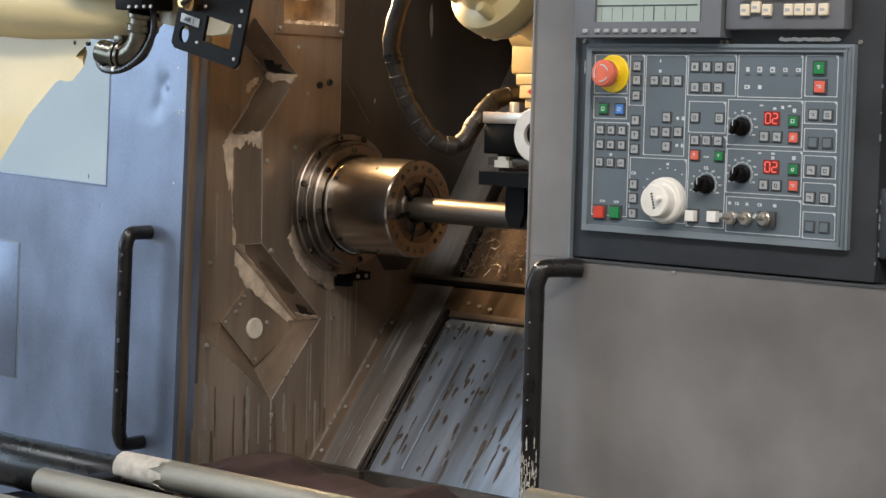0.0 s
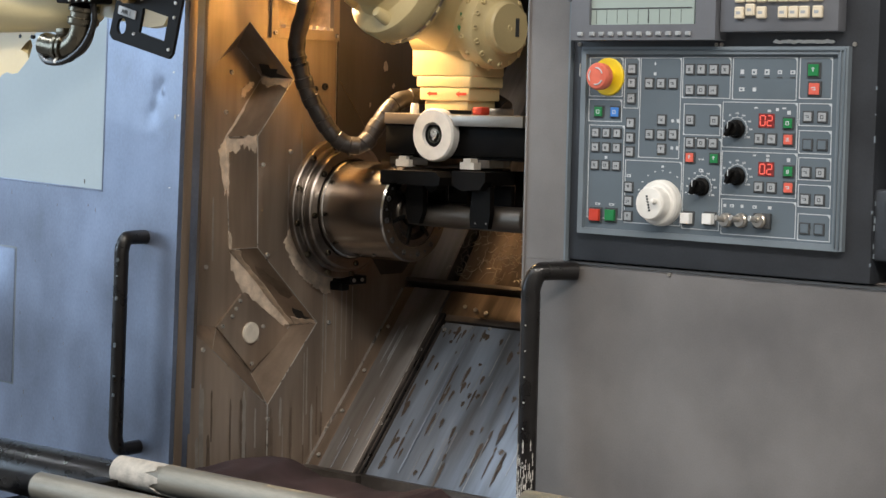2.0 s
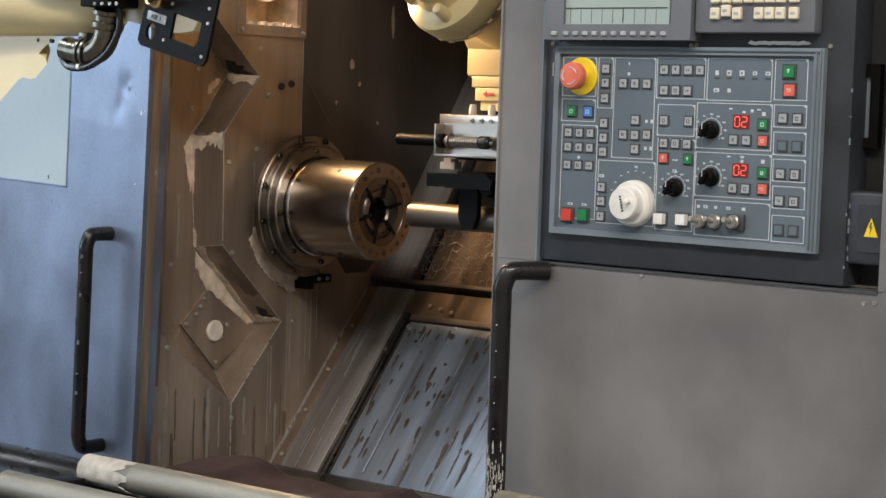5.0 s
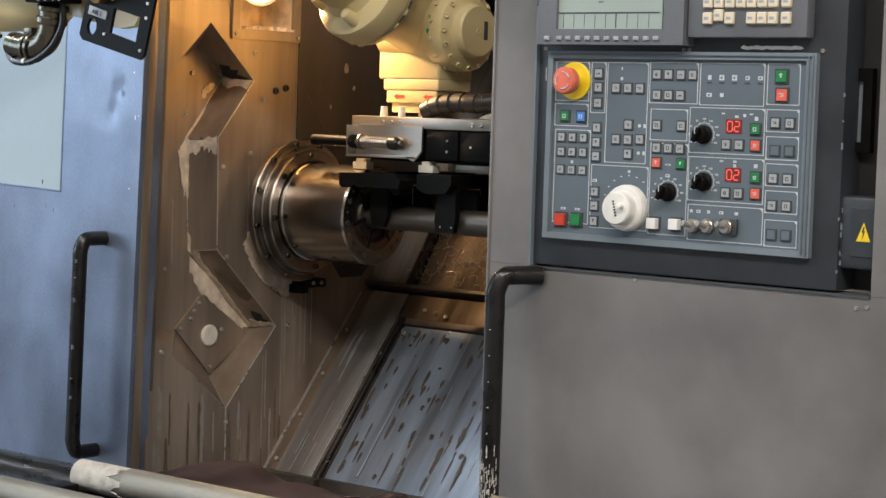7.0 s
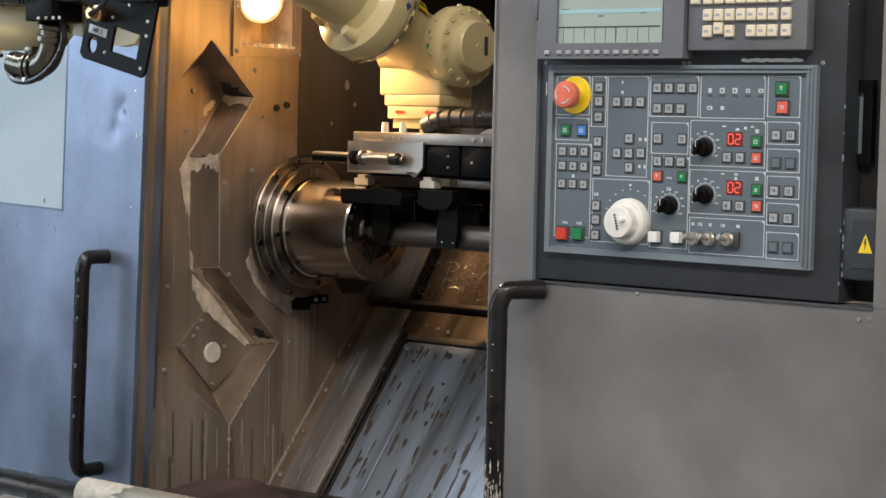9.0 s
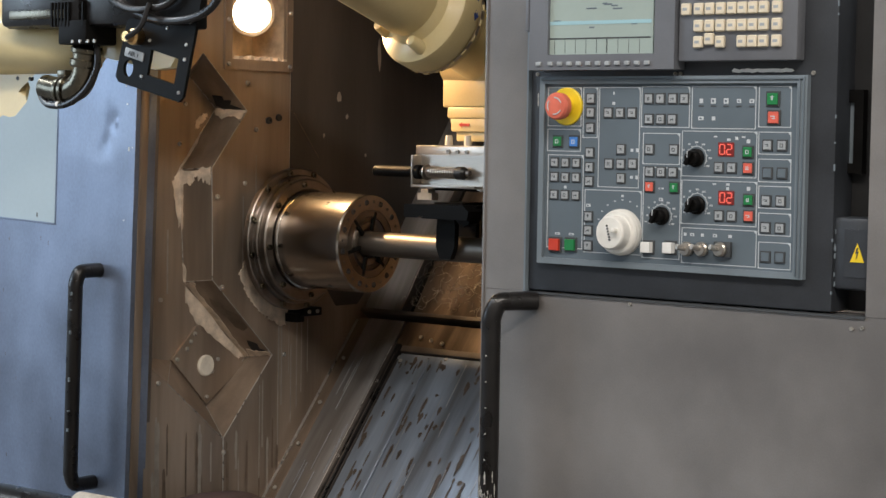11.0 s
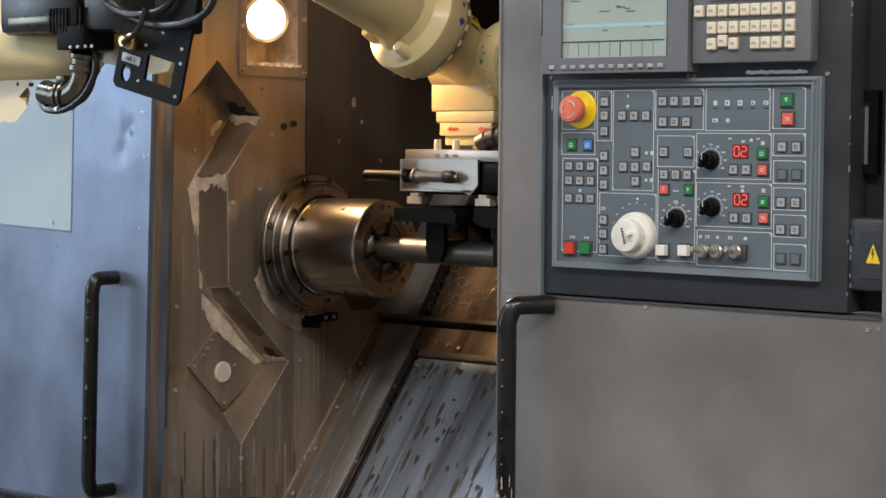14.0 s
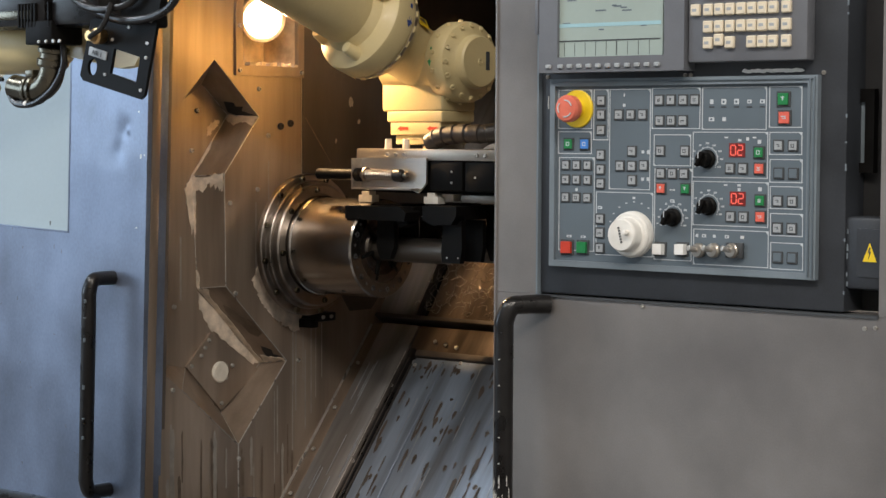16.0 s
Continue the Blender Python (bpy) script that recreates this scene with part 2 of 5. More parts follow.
def sheet(outer, holes, to3, depth):
    """A plate with holes cut through it."""
    bm = bmesh.new()
    loops = []
    for loop in [outer] + holes:
        vs = [bm.verts.new(to3(u, v, 0)) for u, v in loop]
        loops.append([bm.edges.new((vs[i], vs[(i + 1) % len(vs)])) for i in range(len(vs))])
    bmesh.ops.triangle_fill(bm, use_beauty=True, use_dissolve=False, edges=[e for l in loops for e in l])
    back = bmesh.ops.extrude_face_region(bm, geom=list(bm.faces))
    shift = to3(0, 0, depth) - to3(0, 0, 0)
    for v in back["geom"]:
        if isinstance(v, bmesh.types.BMVert):
            v.co += shift
    return bm


def bow(name, mount_a, mount_b, out, r, material, parent, label=""):
    """A bent bar handle between two mounts."""
    a, b, o = Vector(mount_a), Vector(mount_b), Vector(out)
    d = (b - a).normalized() * r * 1.8
    pts = [a, a + o * 0.6, a + o * 0.86 + d * 0.15, a + o + d, a + o + d * 1.6, a.lerp(b, 0.3) + o, a.lerp(b, 0.7) + o, b + o - d * 1.6, b + o - d, b + o * 0.86 - d * 0.15, b + o * 0.6, b]
    return part(name, tube(smooth_path(pts, 5), r), material, parent, label)


def screw(centre, axis, r, parent, name="screw"):
    """A small socket screw: a rounded head with a recess."""
    prof = [(0, r), (r * 0.7, r), (r * 0.9, r * 0.85), (r * 0.9, r * 0.5), (r * 0.35, r * 0.45), (r * 0.35, 0.0001)]
    return part(name, lathe(prof, centre, axis, 12), "bolt", parent)


# ---- hall round the machine ----
def hall():
    part("floor", box(-7, 7, -8, 4, -0.1, 0), "concrete")["kind"] = "structure"
    part("ceiling", box(-7, 7, -8, 4, 5.0, 5.1), "hallwall")["kind"] = "structure"
    part("wall_south", box(-7, 7, -8.15, -8, 0, 5), "hallwall")["kind"] = "structure"
    part("wall_north", box(-7, 7, 4, 4.15, 0, 5), "hallwall")["kind"] = "structure"
    part("wall_east", box(7, 7.15, -8, 4, 0, 5), "hallwall")["kind"] = "structure"
    west = sheet([(-8, 0), (4, 0), (4, 5), (-8, 5)], [[(-7.8, 0.2), (-3.0, 0.2), (-3.0, 4.2), (-7.8, 4.2)]], lambda u, v, w: Vector((-7 - w, u, v)), 0.15)
    part("wall_west", west, "hallwall", smooth=False)["kind"] = "structure"


hall()

CY, CZ = 0.404, 1.075      # spindle axis
# outline of the recess in the headstock wall, and of the lamp's window, as (y, z)
RECESS = [(0.19, 1.433), (0.31, 1.326), (0.216, 1.215), (0.22, 1.0), (0.388, 0.843), (0.253, 0.69), (0.105, 0.81), (0.052, 0.85), (0.052, 1.300)]
LAMPWIN = [(0.262, 1.425), (0.415, 1.425), (0.415, 1.59), (0.262, 1.59)]
DEEP = 0.070
INNER = [(0.2245, 1.389), (0.2935, 1.330), (0.1975, 1.211), (0.2115, 0.993), (0.383, 0.832), (0.2735, 0.745), (0.1795, 0.841), (0.060, 0.863), (0.060, 1.283)]
FOOT, KNEE, HEAD = (0.361, 0.556), (0.649, 0.906), (1.03, 1.46)


def lathe_machine():
    m = thing("lathe", "industrial turning machine interior of brown stained steel sheet with slanted bed", "machine tool")
    on = lambda u, v, w: Vector((-w, u, v))
    outer = [(0.045, 0.30), (1.5, 0.30), (1.5, 2.0), (0.045, 2.0)]
    wall = part("headstock_wall", sheet(outer, [RECESS, LAMPWIN], on, 0.004), "steel", m, "brown stained steel wall round the spindle", smooth=False)
    # sloped facets and floor of the recess
    n = len(RECESS)

    def facet(i, u, v, w=0.0):
        """A point of facet i: u along its edge, v from the floor to the rim, w above it."""
        (y0, z0), (y1, z1) = RECESS[i], RECESS[(i + 1) % n]
        (a0, b0), (a1, b1) = INNER[i], INNER[(i + 1) % n]
        r = Vector((0, y0 + (y1 - y0) * u, z0 + (z1 - z0) * u))
        f = Vector((-DEEP, a0 + (a1 - a0) * u, b0 + (b1 - b0) * u))
        nn = (Vector((0, y1 - y0, z1 - z0))).cross(f - r).normalized()
        if nn.x < 0:
            nn = -nn
        return f.lerp(r, v) + nn * w
    for i in range(n):
        bm, c = bmesh.new(), 8
        grid = [[bm.verts.new(facet(i, u / c, v / c)) for v in range(c + 1)] for u in range(c + 1)]
        for g, h in zip(grid, grid[1:]):
            for k in range(c):
                bm.faces.new((g[k], h[k], h[k + 1], g[k + 1]))
        bmesh.ops.recalc_face_normals(bm, faces=bm.faces)
        bm.normal_update()
        if sum(f.normal.x for f in bm.faces) < 0:
            bmesh.ops.reverse_faces(bm, faces=bm.faces)
        bmesh.ops.solidify(bm, geom=list(bm.faces), thickness=0.003)
        part("recess_side", bm, "steel", wall)
    part("recess_floor", prism(INNER, lambda u, v, w: Vector((-DEEP - w, u, v)), 0.004), "steel", wall, smooth=False)
    for i in (0, 1, 2, 3, 4, 5):
        part("worn_edge", tube([facet(i, 0, 1), facet(i, 1, 1)], 0.0011, 6), "bolt", wall)
        part("worn_edge", tube([facet(i, 0, 0), facet(i, 1, 0)], 0.0010, 6), "bolt", wall)
        part("worn_edge", tube([facet(i, 1, 0), facet(i, 1, 1)], 0.0009, 6), "bolt", wall)
    # plate with the round pale cap in the lower part of the recess
    plate = prism([(0.1755, 0.844), (0.2695, 0.750), (0.3755, 0.820), (0.2405, 0.904)], lambda u, v, w: Vector((-DEEP + 0.007 - w, u, v)), 0.006)
    plate = part("cover_plate", plate, "steel", wall, smooth=False)
    px = -DEEP + 0.007
    part("cap_disc", lathe([(0, 0.021), (0.004, 0.021), (0.006, 0.018), (0.006, 0.0001)], (px, 0.2645, 0.826), (1, 0, 0), 32), "nylon", plate, "round cream plastic cap")
    for y, z in ((0.207, 0.893), (0.196, 0.878), (0.186, 0.864), (0.270, 0.838), (0.240, 0.766), (0.160, 0.846), (0.253, 0.815)):
        screw((px, y + 0.0285, z - 0.002), (1, 0, 0), 0.0042, plate)
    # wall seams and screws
    # thin sheet in a steel darker than the wall, from the seam rearwards
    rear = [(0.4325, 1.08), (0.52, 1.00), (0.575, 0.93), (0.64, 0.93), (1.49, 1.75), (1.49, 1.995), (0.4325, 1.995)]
    part("rear_panel", prism(rear, lambda u, v, w: Vector((0.0005 + w, u, v)), 0.002), "rear", wall, "dark steel panel behind the spindle", smooth=False)
    for y, z, w, h in ((0.575, 1.36, 0.006, 0.012), (0.60, 1.32, 0.004, 0.005), (0.53, 1.28, 0.003, 0.005), (0.66, 1.24, 0.003, 0.004), (0.70, 1.45, 0.005, 0.03), (0.62, 1.15, 0.004, 0.004)):
        blot = [(y + w * (0.7 + 0.6 * random.random()) * math.cos(q * 0.7), z + h * (0.6 + 0.7 * random.random()) * math.sin(q * 0.7)) for q in range(9)]
        part("residue", prism(blot, lambda u, v, t: Vector((0.0026 + t, u, v)), 0.0004), "pale_drip", wall, smooth=False)
    part("seam", tube([Vector((0.003, 0.44, 1.325)), Vector((0.003, 0.515, 1.235))], 0.0007, 5), "drip", wall)
    part("seam", box(0, 0.001, 0.4302, 0.4315, 1.20, 1.41), "alu", wall)
    part("seam", box(0, 0.0015, 0.2515, 0.254, 0.50, 0.69), "bolt", wall)
    for y, z in ((0.121, 0.963), (0.182, 1.339), (0.168, 1.262)):
        screw((-DEEP, y + 0.0285, z - 0.002), (1, 0, 0), 0.0046, wall)
    for y, z in ((0.08, 0.813), (0.253, 0.663), (0.421, 0.841), (0.31, 1.38), (0.335, 1.29), (0.23, 1.16), (0.305, 1.185), (0.245, 0.985)):
        screw((0, y, z), (1, 0, 0), 0.0046, wall)
    # dark heads in place of the shade in two sunk holes
    for y, z in ((0.369, 1.308), (0.397, 1.314)):
        screw((0, y, z), (1, 0, 0), 0.0068, wall, "socket").data.materials[0] = M["cavity"]
    for k in range(26):
        y = 0.06 + 0.36 * random.random()
        wd, top = 0.003 + 0.006 * random.random(), 0.62 + 0.14 * random.random()
        top = min(top, 0.672 + (1.13 * (y - 0.253) if y > 0.253 else 0.8 * (0.253 - y)))
        low = 0.5 if k % 3 else top - 0.06 - 0.04 * random.random()
        side = lambda q: wd * (0.5 + 0.12 * math.sin(9 * q + k) + 0.06 * math.sin(23 * q))
        drip = [(y - side(q), low + (top - low) * q) for q in (0.0, 0.2, 0.4, 0.6, 0.8, 0.92)] + [(y - wd * 0.3, top), (y + wd * 0.2, top + 0.002)] + [(y + side(q + 0.5), low + (top - low) * q) for q in (0.93, 0.8, 0.6, 0.4, 0.2, 0.0)]
        part("drip_stain", prism(drip, lambda u, v, w: Vector((0.0003 + 0.00006 * k + w, u, v)), 0.00004), "pale_drip" if k % 2 else "drip", wall, smooth=False)
    for y, z0, z1 in ((0.352, 0.60, 0.785), (0.36, 0.66, 0.795), (0.406, 0.78, 0.93), (0.413, 0.74, 0.93), (0.435, 0.80, 0.92), (0.458, 0.73, 0.91), (0.472, 0.76, 0.91), (0.49, 0.80, 0.91), (0.404, 0.66, 0.90), (0.441, 0.70, 0.86), (0.30, 1.02, 1.16), (0.335, 1.0, 1.24), (0.10, 0.98, 1.10)):
        part("drip_stain", box(0.0002, 0.0006, y, y + 0.0014 + 0.003 * random.random(), z0, z1), "pale_drip", wall)
    # dried residue
    def crust(name, pts, to3, jag=0.008):
        out = []
        for i, (u, v) in enumerate(pts):
            u2, v2 = pts[(i + 1) % len(pts)]
            for k in range(7):
                t = k / 7
                out.append((u + (u2 - u) * t + jag * (random.random() - 0.5), v + (v2 - v) * t + jag * (random.random() - 0.5)))
        part(name, prism(out, to3, 0.0012), "dirt", wall, "sand-coloured dried coolant residue", smooth=False)
    lay = lambda i: (lambda u, v, w: facet(i, u, v, 0.0006 + w))
    crust("residue", [(0.0, 0.02), (0.97, 0.02), (0.99, 0.20), (0.80, 0.16), (0.45, 0.24), (0.15, 0.20), (0.01, 0.34)], lay(3), 0.05)
    crust("residue", [(0.90, 0.30), (0.99, 0.20), (0.995, 0.97), (0.95, 0.97)], lay(3), 0.03)
    crust("residue", [(0.0, 0.02), (0.10, 0.02), (0.13, 0.35), (0.08, 0.5), (0.12, 0.8), (0.16, 0.97), (0.0, 0.97)], lay(2), 0.05)
    crust("residue", [(0.0, 0.0), (0.55, 0.0), (0.5, 0.05), (0.25, 0.10), (0.0, 0.12)], lay(2), 0.03)
    crust("residue", [(0.82, 0.0), (1.0, 0.0), (1.0, 0.09), (0.9, 0.12)], lay(2), 0.03)
    crust("residue", [(0.0, 0.04), (0.10, 0.04), (0.16, 0.4), (0.10, 0.7), (0.16, 0.96), (0.0, 0.97)], lay(1), 0.05)
    crust("residue", [(0.3, 0.0), (1.0, 0.0), (1.0, 0.06), (0.6, 0.08)], lay(1), 0.03)
    flat = lambda u, v, w: Vector((-DEEP + 0.0005 + w, u + 0.0285, v - 0.002))
    crust("residue", [(0.207, 1.292), (0.211, 1.307), (0.227, 1.321), (0.243, 1.32), (0.234, 1.307), (0.223, 1.302), (0.22, 1.292)], flat, 0.005)
    crust("residue", [(0.150, 1.19), (0.172, 1.215), (0.176, 1.13), (0.168, 1.10)], flat, 0.005)
    crust("residue", [(0.184, 0.992), (0.350, 0.837), (0.333, 0.834), (0.26, 0.884), (0.217, 0.914), (0.186, 0.955)], flat, 0.007)
    ring = [(CY + 0.055 + r * math.cos(radians(a)), CZ + r * math.sin(radians(a))) for r, angles in ((0.139, range(188, 268, 8)), (0.180, range(258, 196, -8))) for a in angles]
    crust("residue", ring, lambda u, v, w: Vector((0.0008 + w, u, v)), 0.007)
    oil = [(0.62, 0.25), (0.70, 0.55), (0.78, 0.5), (0.80, 0.75), (0.88, 0.60), (0.97, 0.92), (0.985, 0.3), (0.9, 0.1)]
    part("oil_stain", prism(oil, lay(0), 0.0006), "cavity", wall, smooth=False)
    oil = [(0.22, 0.42), (0.28, 0.62), (0.36, 0.66), (0.45, 0.90), (0.62, 0.93), (0.66, 0.70), (0.60, 0.52), (0.48, 0.50), (0.40, 0.36), (0.30, 0.33)]
    part("oil_stain", prism(oil, lay(3), 0.0006), "drip", wall, smooth=False)
    oil = [(0.78, 0.55), (0.84, 0.80), (0.90, 0.74), (0.93, 0.90), (0.955, 0.60), (0.90, 0.46), (0.83, 0.48)]
    part("oil_stain", prism(oil, lay(3), 0.0006), "cavity", wall, smooth=False)

    # slanted bed: strip, groove and cover plates, in two flights
    def flight(a, b, name):
        a, b = Vector((0, *a)), Vector((0, *b))
        d = (b - a)
        L = d.length
        d.normalize()
        up = Vector((0, -d.z, d.y))
        put = lambda u, v, w: a + d * v + Vector((u, 0, 0)) + up * w
        def slab(nm, u0, u1, v0, v1, w0, w1, material, parent, lab=""):
            bm = box(u0, u1, v0, v1, w0, w1, 0.0015)
            for v in bm.verts:
                v.co = put(*v.co)
            return part(nm, bm, material, parent, lab)
        return slab, L
    slab, L = flight(FOOT, KNEE, "lower")
    bed = slab("bed_base", 0.0, 1.6, -0.012, L, -0.05, -0.018, "bed_dark", m, "dark steel base of the slanted bed")
    slab("edge_strip", 0.001, 0.0315, 0.0, L - 0.004, -0.018, -0.003, "upper", bed, "brown screwed edge strip")
    slab("side_strip", 0.032, 0.128, 0.004, L - 0.004, -0.018, 0.0005, "strip", bed, "bare steel strip with drip marks")
    slab("groove_lip", 0.131, 0.136, 0.0, L - 0.06, -0.02, 0.004, "bed_dark", bed)
    # black strip here and black floor below make the groove dark
    slab("groove_seal", 0.1365, 0.149, 0.0, L - 0.06, -0.02, 0.0015, "rubber", bed, "black rubber seal strip")
    slab("seam", 0.0012, 0.0030, 0.0, L - 0.01, -0.01, 0.0025, "bolt", bed)
    for k in range(30):
        u, v, ln = 0.035 + 0.085 * random.random() if k % 3 == 0 else 0.17 + 0.42 * random.random(), 0.28 * random.random(), 0.03 + 0.10 * random.random()
        wd = 0.0006 + 0.0014 * random.random()
        slab("coolant_streak", u, u + wd, v, min(v + ln, L - 0.09), 0.0, 0.0026 if u > 0.15 else 0.0006, "streak", bed)
    for u0, u1, h in ((0.1290, 0.1302, 0.003), (0.1375, 0.1385, 0.004), (0.1452, 0.1462, 0.003), (0.1560, 0.1572, 0.001)):
        slab("groove_edge", u0, u1, 0.0, L - 0.066 - (u1 - 0.128), -0.016, h, "bolt" if u0 < 0.13 else "bed_dark", bed)
    for k in range(22):
        v = 0.02 + (L - 0.12) * random.random()
        slab("dried_drop", 0.150 + 0.008 * random.random(), 0.1595, v, v + 0.003 + 0.016 * random.random(), -0.007, -0.0035, "streak", bed)
    slab("groove_floor", 0.1495, 0.161, 0.0, L - 0.085, -0.02, -0.006, "rubber", bed)
    slab("cover_plate", 0.162, 0.62, 0.004, L - 0.082, -0.02, 0.002, "bed", bed, "wet steel cover plate streaked with coolant")
    slab("cover_plate", 0.6225, 1.6, 0.004, L - 0.082, -0.02, 0.002, "bed", bed)
    slab("cross_rail", 0.16, 1.6, L - 0.08, L - 0.066, -0.02, 0.007, "bed_dark", bed)
    slab("rail", 0.235, 0.243, 0.02, L - 0.09, 0.002, 0.005, "bed", bed)
    # brown of the upper strip stands in for the lamp's warm reflection
    slab("upper_strip", 0.1305, 1.6, L - 0.064, L - 0.002, -0.02, -0.004, "upper", bed, "brown steel strip with a warm sheen")
    for u, v in ((0.020, 0.03), (0.020, 0.135), (0.020, 0.235), (0.020, 0.345), (0.136, 0.12), (0.136, 0.30), (0.17, L - 0.10), (0.25, L - 0.05), (0.19, L - 0.04), (0.22, L - 0.045), (0.28, L - 0.086)):
        c = (Vector((0, *FOOT)) + (Vector((0, *KNEE)) - Vector((0, *FOOT))).normalized() * v) + Vector((u, 0, 0))
        screw(c, (0, -0.77, 0.635), 0.0042, bed)
    for k in range(85):
        u, v, ln = 0.168 + 0.30 * random.random(), 0.36 * random.random() ** 0.8, 0.006 + 0.036 * random.random() ** 2
        wd = 0.0025 + 0.0050 * random.random()
        ln = ln * (0.45 if v > 0.24 else 1.0)
        v = min(v, L - 0.125)
        pts = [(u + wd * (0.35 + 0.65 * (1 + math.sin(q)) / 2) * math.cos(q) * (0.6 + 0.7 * random.random()), v + 0.02 + ln * math.sin(q)) for q in [i * math.pi / 7 for i in range(14)]]
        a3, d3 = Vector((0, *FOOT)), (Vector((0, *KNEE)) - Vector((0, *FOOT))).normalized()
        u3 = Vector((0, -d3.z, d3.y))
        part("coolant_spot", prism(pts, lambda p, q, w: a3 + d3 * q + Vector((p, 0, 0)) + u3 * (0.0022 + 0.00002 * k + w), 0.000015), "spot", bed, smooth=False)
        if k % 3 == 0:
            part("coolant_spot", tube([a3 + d3 * q + Vector((p, 0, 0)) + u3 * 0.0045 for p, q in pts + pts[:1]], 0.0004, 4), "spot_rim", bed)
    front = box(-0.002, 0.158, FOOT[0] - 0.02, FOOT[0] + 0.03, 0.30, FOOT[1] + 0.004)
    part("apron", front, "bed_dark", m)
    part("apron", box(0.16, 1.6, FOOT[0] - 0.008, FOOT[0] + 0.03, 0.30, FOOT[1] + 0.006), "bed_dark", m)
    slab, L = flight((KNEE[0] + 0.01, KNEE[1] + 0.012), HEAD, "upper")
    bed2 = slab("upper_bed_base", 0.0, 1.6, -0.02, L, -0.08, -0.03, "bed_dark", m)
    slab("side_strip", 0.001, 0.10, 0.004, L, -0.03, -0.004, "strip", bed2)
    slab("groove_lip", 0.103, 0.109, 0.004, L, -0.03, 0.004, "bed_dark", bed2)
    slab("cover_plate", 0.135, 1.6, 0.004, L, -0.03, -0.002, "upper", bed2, "brown stained upper cover plate")
    slab("groove_floor", 0.11, 0.134, 0.004, L, -0.03, -0.02, "black", bed2)
    swarf = bmesh.new()
    a4, d4 = Vector((0, KNEE[0] + 0.01, KNEE[1] + 0.012)), (Vector((0, *HEAD)) - Vector((0, *KNEE))).normalized()
    u4 = Vector((0, -d4.z, d4.y))
    for k in range(110):
        c = a4 + Vector((0.10 + 0.30 * random.random(), 0, 0)) + d4 * (0.01 + 0.16 * random.random())
        ang, ln, curl = random.random() * 6.28, 0.008 + 0.022 * random.random(), 2 + 4 * random.random()
        pts = [c + u4 * (0.002 + 0.005 * abs(math.sin(q))) + (Vector((1, 0, 0)) * math.cos(ang + curl * q / 6) + d4 * math.sin(ang + curl * q / 6)) * ln * q / 5 for q in range(6)]
        tube(pts, 0.00045, 4, swarf)
    part("metal_swarf", swarf, "alu", bed2, "fine bright metal chips")["kind"] = "stuff"
    slab("cross_rail", 0.0, 1.6, -0.006, 0.003, -0.03, 0.004, "bed_dark", bed2)
    # cabinet that closes the machine
    part("back_sheet", box(-0.2, 1.6, 1.5, 1.52, 0.2, 2.02), "bed_dark", m)
    # unseen end, in a lighter grey to throw light onto the headstock wall
    part("end_sheet", box(1.6, 1.62, 0.05, 1.52, 0.2, 2.02), "skin", m)
    # unseen roof, carried forward to keep overhead light off the inside
    part("roof_sheet", box(-0.2, 1.62, 0.06, 1.52, 2.0, 2.02), "bed_dark", m)
    part("sill", box(-1.3, 1.6, 0.06, FOOT[0] - 0.02, 0.22, 0.30), "bed_dark", m)
    part("lower_front", box(-1.3, 1.9, 0.06, 0.08, 0.0, 0.3), "door", m)
    part("headstock_cover", box(-1.3, -0.10, 0.06, 1.5, 0.22, 2.02), "trim", m)


lathe_machine()


def work_lamp():
    lamp = thing("work_lamp", "round glowing work lamp in a steel wall recess", "lamp")
    y0, y1, z0, z1 = 0.262, 0.415, 1.425, 1.59
    ring = sheet([(0.243, 1.405), (0.432, 1.405), (0.432, 1.61), (0.243, 1.61)], [LAMPWIN], lambda u, v, w: Vector((0.006 - w, u, v)), 0.005)
    part("frame", ring, "steel", lamp, smooth=False)
    for y, z in ((0.252, 1.415), (0.423, 1.415), (0.252, 1.50), (0.423, 1.52)):
        screw((0.006, y, z), (1, 0, 0), 0.0045, lamp)
    part("recess_side", box(-0.09, -0.004, y0 - 0.003, y0, z0, z1), "lampbox", lamp)
    part("recess_side", box(-0.09, -0.004, y1, y1 + 0.003, z0, z1), "lampbox", lamp)
    part("recess_side", box(-0.09, -0.004, y0, y1, z0 - 0.003, z0), "lampbox", lamp)
    part("recess_side", box(-0.09, -0.004, y0, y1, z1, z1 + 0.003), "lampbox", lamp)
    part("recess_back", box(-0.094, -0.09, y0, y1, z0, z1), "lampbox", lamp)
    c, ax = (-0.052, 0.362, 1.522), (0.86, -0.50, -0.12)
    part("housing", lathe([(-0.03, 0.040), (0.018, 0.045), (0.030, 0.047), (0.034, 0.045), (0.033, 0.039), (0.02, 0.038)], c, ax, 40), "lampbox", lamp)
    crumbs = bmesh.new()
    for k in range(110):
        x, y = -0.085 + 0.08 * random.random(), y0 + 0.004 + 0.14 * random.random()
        box(x, x + 0.004 + 0.012 * random.random(), y, y + 0.004 + 0.01 * random.random(), z0, z0 + 0.002 + 0.006 * random.random(), bm=crumbs)
    part("debris", crumbs, "dirt", lamp, "crusted chips on the recess floor")
    part("lamp_glass", lathe([(0.021, 0.038), (0.027, 0.034), (0.031, 0.02), (0.032, 0.0001)], c, ax, 40), "lampglass", lamp, "glowing warm lamp glass")


work_lamp()


